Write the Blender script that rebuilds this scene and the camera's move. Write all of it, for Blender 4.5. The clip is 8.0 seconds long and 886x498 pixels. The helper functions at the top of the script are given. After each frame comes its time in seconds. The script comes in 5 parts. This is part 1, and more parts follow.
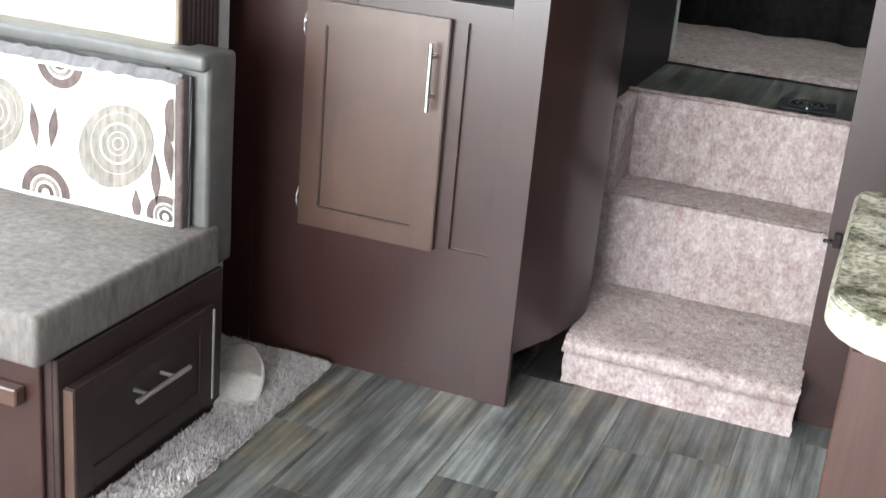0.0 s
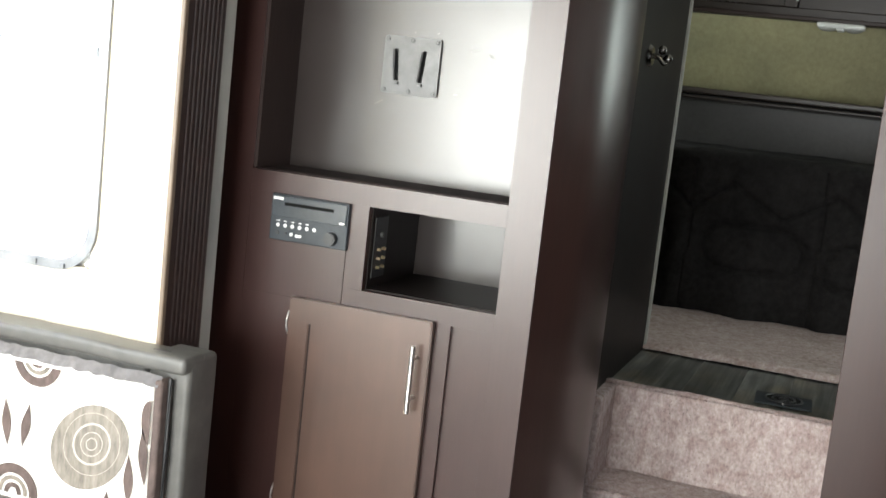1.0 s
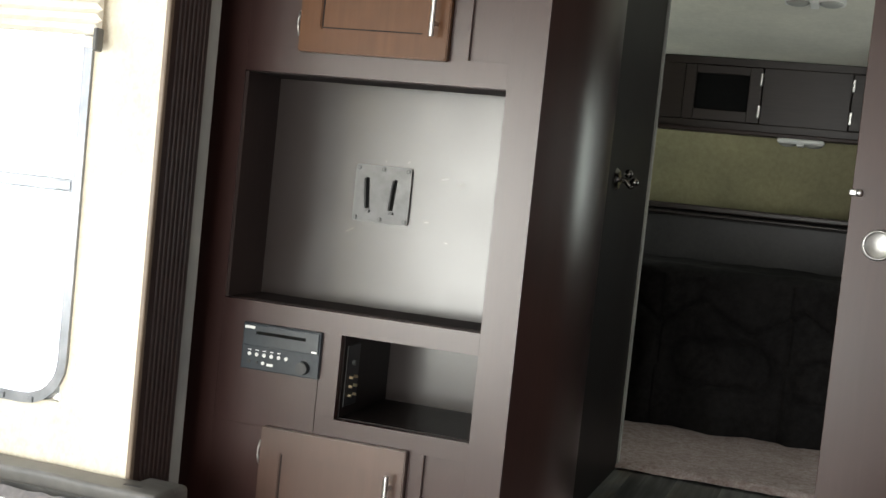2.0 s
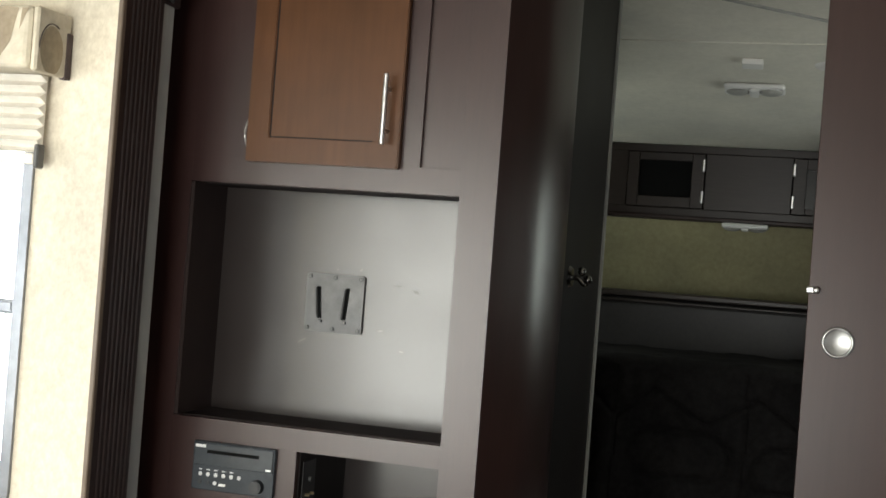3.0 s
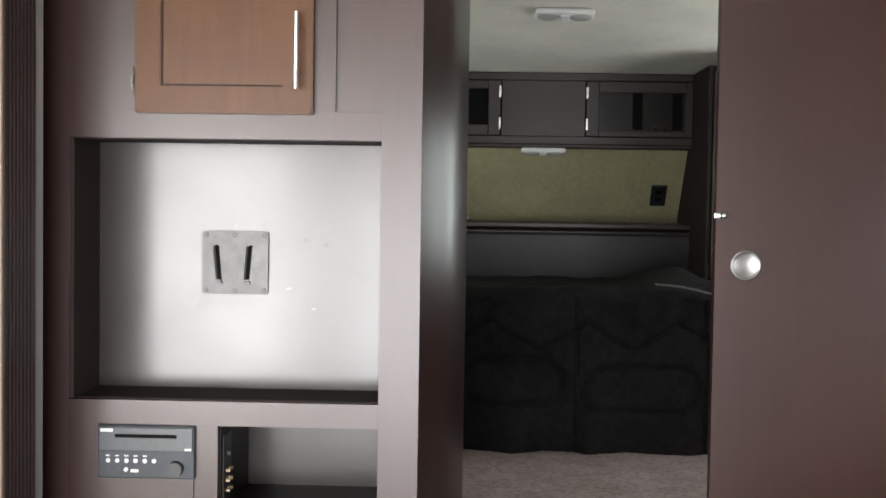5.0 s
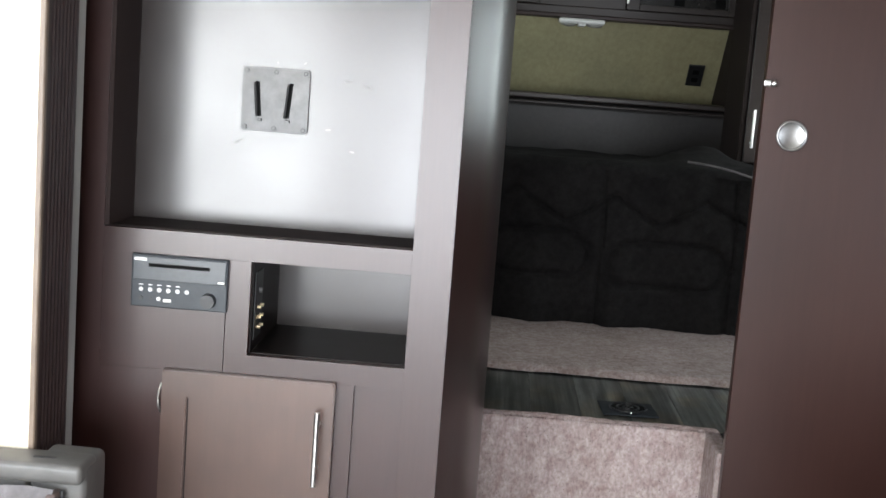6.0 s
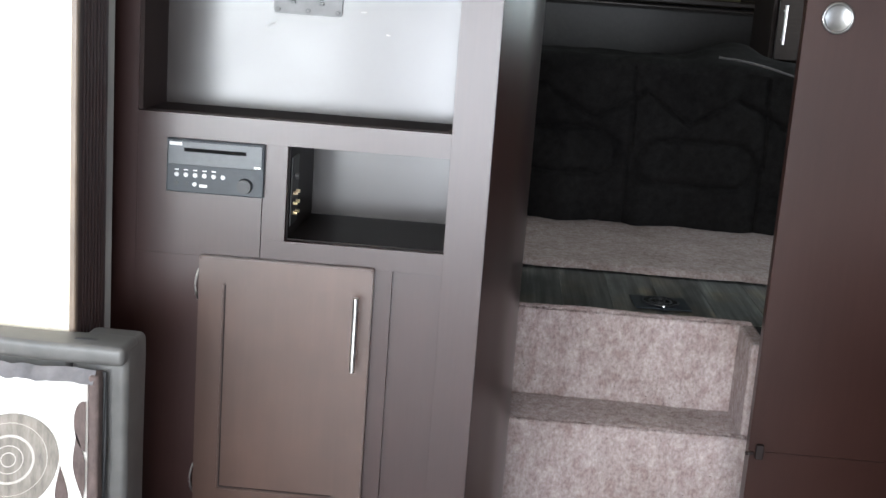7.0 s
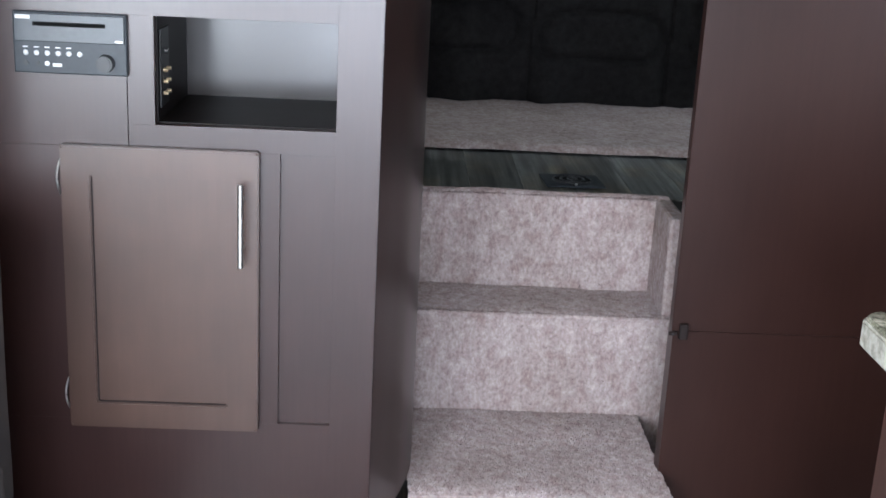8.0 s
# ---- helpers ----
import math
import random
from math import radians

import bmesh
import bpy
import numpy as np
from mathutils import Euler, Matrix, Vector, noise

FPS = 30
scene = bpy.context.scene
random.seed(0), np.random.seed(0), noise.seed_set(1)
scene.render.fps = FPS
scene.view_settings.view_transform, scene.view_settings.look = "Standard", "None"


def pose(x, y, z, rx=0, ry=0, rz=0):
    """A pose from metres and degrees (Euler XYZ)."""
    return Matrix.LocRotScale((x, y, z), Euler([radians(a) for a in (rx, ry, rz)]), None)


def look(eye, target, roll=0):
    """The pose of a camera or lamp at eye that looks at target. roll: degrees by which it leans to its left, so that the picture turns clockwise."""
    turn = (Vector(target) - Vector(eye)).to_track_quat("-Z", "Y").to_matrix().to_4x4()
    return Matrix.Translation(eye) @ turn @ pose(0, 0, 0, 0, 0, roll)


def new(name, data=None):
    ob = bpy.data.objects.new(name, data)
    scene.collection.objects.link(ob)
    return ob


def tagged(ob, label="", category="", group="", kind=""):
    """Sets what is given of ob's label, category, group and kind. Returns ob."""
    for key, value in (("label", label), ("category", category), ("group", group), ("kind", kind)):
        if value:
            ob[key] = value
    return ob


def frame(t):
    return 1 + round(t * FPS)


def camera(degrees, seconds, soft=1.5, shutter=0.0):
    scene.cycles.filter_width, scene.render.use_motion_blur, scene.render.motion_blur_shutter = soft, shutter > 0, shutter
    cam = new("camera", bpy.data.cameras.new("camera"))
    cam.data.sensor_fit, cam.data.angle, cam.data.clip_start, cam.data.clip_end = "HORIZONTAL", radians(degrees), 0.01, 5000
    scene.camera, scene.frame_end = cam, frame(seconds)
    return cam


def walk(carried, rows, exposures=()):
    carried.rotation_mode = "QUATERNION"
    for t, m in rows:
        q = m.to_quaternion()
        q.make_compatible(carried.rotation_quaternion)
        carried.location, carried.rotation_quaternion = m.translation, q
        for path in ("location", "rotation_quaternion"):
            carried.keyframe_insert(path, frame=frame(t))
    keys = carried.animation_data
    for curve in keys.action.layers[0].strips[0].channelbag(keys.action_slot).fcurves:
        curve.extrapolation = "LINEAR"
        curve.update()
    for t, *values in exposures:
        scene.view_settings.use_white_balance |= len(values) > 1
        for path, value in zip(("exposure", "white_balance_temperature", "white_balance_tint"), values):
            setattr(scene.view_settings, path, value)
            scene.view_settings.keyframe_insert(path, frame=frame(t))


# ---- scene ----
cam = camera(40.0, 8.0, shutter=0.12)
# seconds, eye, then yaw to the left, pitch up and roll in degrees
PATH = [
    (0.0, 0.6925, -2.4208, 1.2814, 19.910, -19.878, 5.220),
    (0.3, 0.6761, -2.4094, 1.3268, 19.701, -17.344, 5.300),
    (0.5, 0.6644, -2.4037, 1.3575, 19.727, -14.321, 6.312),
    (0.7, 0.6494, -2.3996, 1.3752, 19.603, -11.381, 6.249),
    (1.0, 0.6352, -2.3946, 1.3989, 19.411, -8.460, 6.312),
    (1.2, 0.6315, -2.3983, 1.4092, 19.256, -6.271, 6.260),
    (2.3, 0.6188, -2.4074, 1.4642, 17.994, -2.953, 5.600),
    (2.5, 0.6154, -2.4110, 1.4736, 17.826, -2.321, 5.234),
    (2.7, 0.6012, -2.4013, 1.4903, 17.656, -1.629, 4.775),
    (3.0, 0.5714, -2.3599, 1.5088, 15.943, 0.459, 4.342),
    (3.3, 0.5113, -2.3060, 1.5335, 15.109, 2.564, 2.811),
    (3.5, 0.4723, -2.2556, 1.5496, 14.987, 3.948, 2.308),
    (3.8, 0.4108, -2.2343, 1.5755, 14.666, 6.205, 1.900),
    (4.0, 0.3662, -2.2258, 1.5822, 13.700, 7.009, 2.364),
    (4.3, 0.2740, -2.2696, 1.5853, 7.695, 7.080, 1.025),
    (4.5, 0.2134, -2.2947, 1.5787, 4.364, 5.528, 0.280),
    (4.7, 0.1676, -2.3042, 1.5633, 2.565, 1.702, -0.945),
    (5.0, 0.1196, -2.3061, 1.5293, 1.913, -2.373, 0.870),
    (5.2, 0.1037, -2.3002, 1.5141, 1.483, -3.361, 2.152),
    (6.3, 0.0657, -2.2889, 1.4440, 2.553, -9.700, 4.542),
    (6.5, 0.0556, -2.2868, 1.4318, 2.565, -10.595, 4.122),
    (6.8, 0.0394, -2.2759, 1.4090, 2.852, -11.524, 4.369),
    (7.0, 0.0295, -2.2711, 1.3979, 2.718, -12.038, 4.208),
    (7.3, 0.0247, -2.2274, 1.3615, 1.721, -13.035, 5.285),
    (7.5, 0.0179, -2.1916, 1.3341, 0.737, -14.019, 4.874),
    (7.8, 0.0223, -2.1222, 1.3266, -1.370, -15.295, 3.935),
    (8.0, 0.0365, -2.0610, 1.3173, -2.220, -16.632, 2.877),
]
# seconds, stops, white balance
EXPOSURE = [
    (0.0, 0.70, 5750, 7), (0.5, 0.64, 5880, 7), (1.0, 0.42, 6180, 7), (2.5, -0.54, 6340, 8), (3.0, -0.68, 6360, 7), (3.5, -0.72, 6350, 9), (4.0, -0.58, 6260, 11),
    (4.5, -0.50, 6400, 13), (5.0, 0.10, 6190, 13), (6.5, 0.22, 5810, 10), (7.0, 0.11, 5730, 10), (7.5, 0.04, 5590, 11), (8.0, 0.10, 5410, 11),
]
walk(cam, [(t, pose(x, y, z, 90 + p, 0, w) @ pose(0, 0, 0, 0, 0, r)) for t, x, y, z, w, p, r in PATH], EXPOSURE)

# ---- world, sun and the light of the windows ----
world = bpy.data.worlds.new("sky")
scene.world = world
world.use_nodes = True
wn = world.node_tree
sky = wn.nodes.new("ShaderNodeTexSky")
sky.sky_type, sky.sun_disc, sky.sun_elevation, sky.sun_rotation = "NISHITA", False, radians(42), radians(200)
wn.links.new(sky.outputs[0], wn.nodes["Background"].inputs[0])
wn.nodes["Background"].inputs[1].default_value = 0.12
sun = new("sun", bpy.data.lights.new("sun", "SUN"))
sun.data.energy, sun.data.angle, sun.data.color = 1.0, radians(12), (1.0, 0.95, 0.88)
sun.matrix_world = look((-4, -7, 9), (0, 0, 0))


def window_light(name, eye, target, w, h, radiance, colour=(0.95, 0.98, 1.0)):
    """An area lamp for daylight through one window's opening, also the added ones."""
    lamp = new(name, bpy.data.lights.new(name, "AREA"))
    lamp.data.shape, lamp.data.size, lamp.data.size_y = "RECTANGLE", w, h
    lamp.data.energy, lamp.data.color = radiance * math.pi * w * h, colour
    lamp.matrix_world = look(eye, target)
    return lamp


window_light("daylight_slide_end", (-1.125, -0.262, 1.40), (-1.125, -1, 1.40), 0.55, 0.98, 14)
window_light("daylight_slide_side", (-1.665, -1.55, 1.35), (0, -1.55, 1.35), 1.5, 0.9, 9)
window_light("daylight_slide_back", (-1.12, -3.06, 1.17), (-1.12, 0, 1.17), 0.75, 1.34, 25, (1.0, 0.985, 0.91))
window_light("daylight_rear", (0.04, -4.68, 0.99), (0.04, 0, 0.99), 1.42, 1.58, 22, (1.0, 0.985, 0.94))
# Unseen kitchen window, added to brighten the carpeted treads.
window_light("added_fill_kitchen", (1.68, -0.95, 1.35), (0, -0.95, 1.35), 0.7, 0.6, 6.5)
window_light("daylight_bedroom_right", (1.78, 2.10, 1.55), (0, 2.10, 1.55), 0.8, 0.55, 9, (0.95, 1.0, 0.92))
# Unseen left bedroom window, added to brighten the sloping ceiling.
window_light("added_fill_bedroom_left", (-0.96, 2.45, 1.55), (0, 2.45, 1.55), 0.6, 0.5, 7, (0.95, 1.0, 0.92))

# ---- materials ----


def nodes_of(name):
    m = bpy.data.materials.new(name)
    m.use_nodes = True
    return m, m.node_tree, m.node_tree.nodes["Principled BSDF"]


def ramp(t, a, b, lo=0.0, hi=1.0):
    r = t.nodes.new("ShaderNodeValToRGB")
    r.color_ramp.elements[0].position, r.color_ramp.elements[0].color = lo, (*a, 1)
    r.color_ramp.elements[1].position, r.color_ramp.elements[1].color = hi, (*b, 1)
    return r


def coords(t, scale, vary=False):
    """Object coordinates, stretched; with vary, shifted by each piece's own random number."""
    c = t.nodes.new("ShaderNodeTexCoord")
    m = t.nodes.new("ShaderNodeMapping")
    m.inputs["Scale"].default_value = scale
    t.links.new(c.outputs["Object"], m.inputs["Vector"])
    if vary:
        i = t.nodes.new("ShaderNodeObjectInfo")
        k = t.nodes.new("ShaderNodeMath")
        k.operation = "MULTIPLY"
        k.inputs[1].default_value = 37.0
        t.links.new(i.outputs["Random"], k.inputs[0])
        t.links.new(k.outputs[0], m.inputs["Location"])
    return m.outputs["Vector"]


def noise_of(t, vec, scale, detail=4, rough=0.55):
    n = t.nodes.new("ShaderNodeTexNoise")
    n.inputs["Scale"].default_value, n.inputs["Detail"].default_value, n.inputs["Roughness"].default_value = scale, detail, rough
    t.links.new(vec, n.inputs["Vector"])
    return n.outputs[0]


def mix(t, fac, a, b, how="MIX"):
    n = t.nodes.new("ShaderNodeMix")
    n.data_type, n.blend_type = "RGBA", how
    for sock, v in ((n.inputs[0], fac), (n.inputs[6], a), (n.inputs[7], b)):
        if isinstance(v, bpy.types.NodeSocket):
            t.links.new(v, sock)
        else:
            sock.default_value = v if isinstance(v, float) else (*v, 1)
    return n.outputs[2]


def bump(t, bsdf, height, strength, dist):
    b = t.nodes.new("ShaderNodeBump")
    b.inputs["Strength"].default_value, b.inputs["Distance"].default_value = strength, dist
    t.links.new(height, b.inputs["Height"])
    t.links.new(b.outputs[0], bsdf.inputs["Normal"])


def surface(name, dark, light, scale=(1, 1, 1), grain=8, big=2.0, rough=(0.4, 0.55), bumpy=0.1, dist=0.002, metal=0.0, lo=0.3, hi=0.7, vary=False, coat=0.0, gloss=0.5, coat_rough=0.3):
    """A surface of two colours, with fine grain and broad patches, uneven gloss and fine relief."""
    m, t, b = nodes_of(name)
    v = coords(t, scale, vary)
    fine = noise_of(t, v, grain, 6, 0.65)
    broad = noise_of(t, coords(t, (1, 1, 1), vary), big, 3)
    col = ramp(t, dark, light, lo, hi)
    t.links.new(fine, col.inputs[0])
    shade = ramp(t, (0.74, 0.74, 0.76), (1.2, 1.18, 1.16), 0.2, 0.8)
    t.links.new(broad, shade.inputs[0])
    t.links.new(mix(t, 1.0, col.outputs[0], shade.outputs[0], "MULTIPLY"), b.inputs["Base Color"])
    r = t.nodes.new("ShaderNodeMapRange")
    r.inputs["To Min"].default_value, r.inputs["To Max"].default_value = rough
    t.links.new(broad, r.inputs["Value"])
    if rough[0] == rough[1]:
        b.inputs["Roughness"].default_value = rough[0]
    else:
        t.links.new(r.outputs[0], b.inputs["Roughness"])
    b.inputs["Metallic"].default_value = metal
    b.inputs["Coat Weight"].default_value = coat
    b.inputs["Coat Roughness"].default_value = coat_rough
    b.inputs["Specular IOR Level"].default_value = gloss
    if bumpy:
        bump(t, b, fine, bumpy, dist)
    return m


def plank_vinyl():
    """Weathered grey boards: crisp streaks, worn pale patches, brown stains, and a tone for each board."""
    m, t, b = nodes_of("grey_vinyl_plank")
    streak = ramp(t, (0.030, 0.031, 0.030), (0.215, 0.22, 0.217), 0.30, 0.72)
    t.links.new(noise_of(t, coords(t, (30, 0.9, 6), True), 1.5, 5, 0.60), streak.inputs[0])
    crisp = ramp(t, (0.74, 0.74, 0.75), (1.16, 1.17, 1.17), 0.36, 0.64)
    t.links.new(noise_of(t, coords(t, (80, 2.2, 6), True), 1.4, 4, 0.6), crisp.inputs[0])
    worn = ramp(t, (0.62, 0.62, 0.62), (1.38, 1.38, 1.36), 0.36, 0.64)
    t.links.new(noise_of(t, coords(t, (8, 2.6, 3), True), 1.6, 6, 0.68), worn.inputs[0])
    warm = ramp(t, (1.0, 1.0, 1.0), (1.25, 1.04, 0.78), 0.50, 0.68)
    t.links.new(noise_of(t, coords(t, (8, 4.5, 3), True), 1.1, 4), warm.inputs[0])
    tone = t.nodes.new("ShaderNodeObjectInfo")
    each = ramp(t, (0.50, 0.49, 0.47), (1.45, 1.45, 1.44))
    t.links.new(tone.outputs["Random"], each.inputs[0])
    c = mix(t, 1.0, streak.outputs[0], worn.outputs[0], "MULTIPLY")
    c = mix(t, 1.0, c, crisp.outputs[0], "MULTIPLY")
    c = mix(t, 1.0, c, warm.outputs[0], "MULTIPLY")
    t.links.new(mix(t, 1.0, c, each.outputs[0], "MULTIPLY"), b.inputs["Base Color"])
    b.inputs["Roughness"].default_value = 0.36
    bump(t, b, streak.outputs[0], 0.15, 0.0008)
    return m


def cut_pile():
    """Beige-pink carpet: fine loops, reddish flecks about a finger wide and greyer trodden patches."""
    m, t, b = nodes_of("beige_pink_carpet")
    v = coords(t, (1, 1, 0.7))
    fine = noise_of(t, v, 130, 5, 0.7)
    col = ramp(t, (0.25, 0.193, 0.183), (0.54, 0.455, 0.44), 0.25, 0.72)
    t.links.new(fine, col.inputs[0])
    fleck = ramp(t, (0.80, 0.735, 0.725), (1.06, 1.07, 1.07), 0.34, 0.60)
    t.links.new(noise_of(t, v, 46, 3, 0.6), fleck.inputs[0])
    worn = ramp(t, (0.86, 0.85, 0.84), (1.10, 1.12, 1.14), 0.3, 0.7)
    t.links.new(noise_of(t, v, 7, 3), worn.inputs[0])
    c = mix(t, 1.0, col.outputs[0], fleck.outputs[0], "MULTIPLY")
    t.links.new(mix(t, 1.0, c, worn.outputs[0], "MULTIPLY"), b.inputs["Base Color"])
    b.inputs["Roughness"].default_value = 1.0
    b.inputs["Specular IOR Level"].default_value = 0.1
    bump(t, b, fine, 0.6, 0.003)
    return m


def glossy_board(name, coat, rough):
    """Smooth coated brown board, rubbed duller in soft patches."""
    m, t, b = nodes_of(name)
    b.inputs["Base Color"].default_value = (0.025, 0.0185, 0.0168, 1)
    patch = t.nodes.new("ShaderNodeMapRange")
    patch.inputs["From Min"].default_value, patch.inputs["From Max"].default_value = 0.3, 0.7
    patch.inputs["To Min"].default_value, patch.inputs["To Max"].default_value = rough - 0.025, rough + 0.03
    t.links.new(noise_of(t, coords(t, (1, 1, 1)), 6.0, 2, 0.5), patch.inputs["Value"])
    for sock in ("Roughness", "Coat Roughness"):
        t.links.new(patch.outputs[0], b.inputs[sock])
    b.inputs["Coat Weight"].default_value = coat
    return m


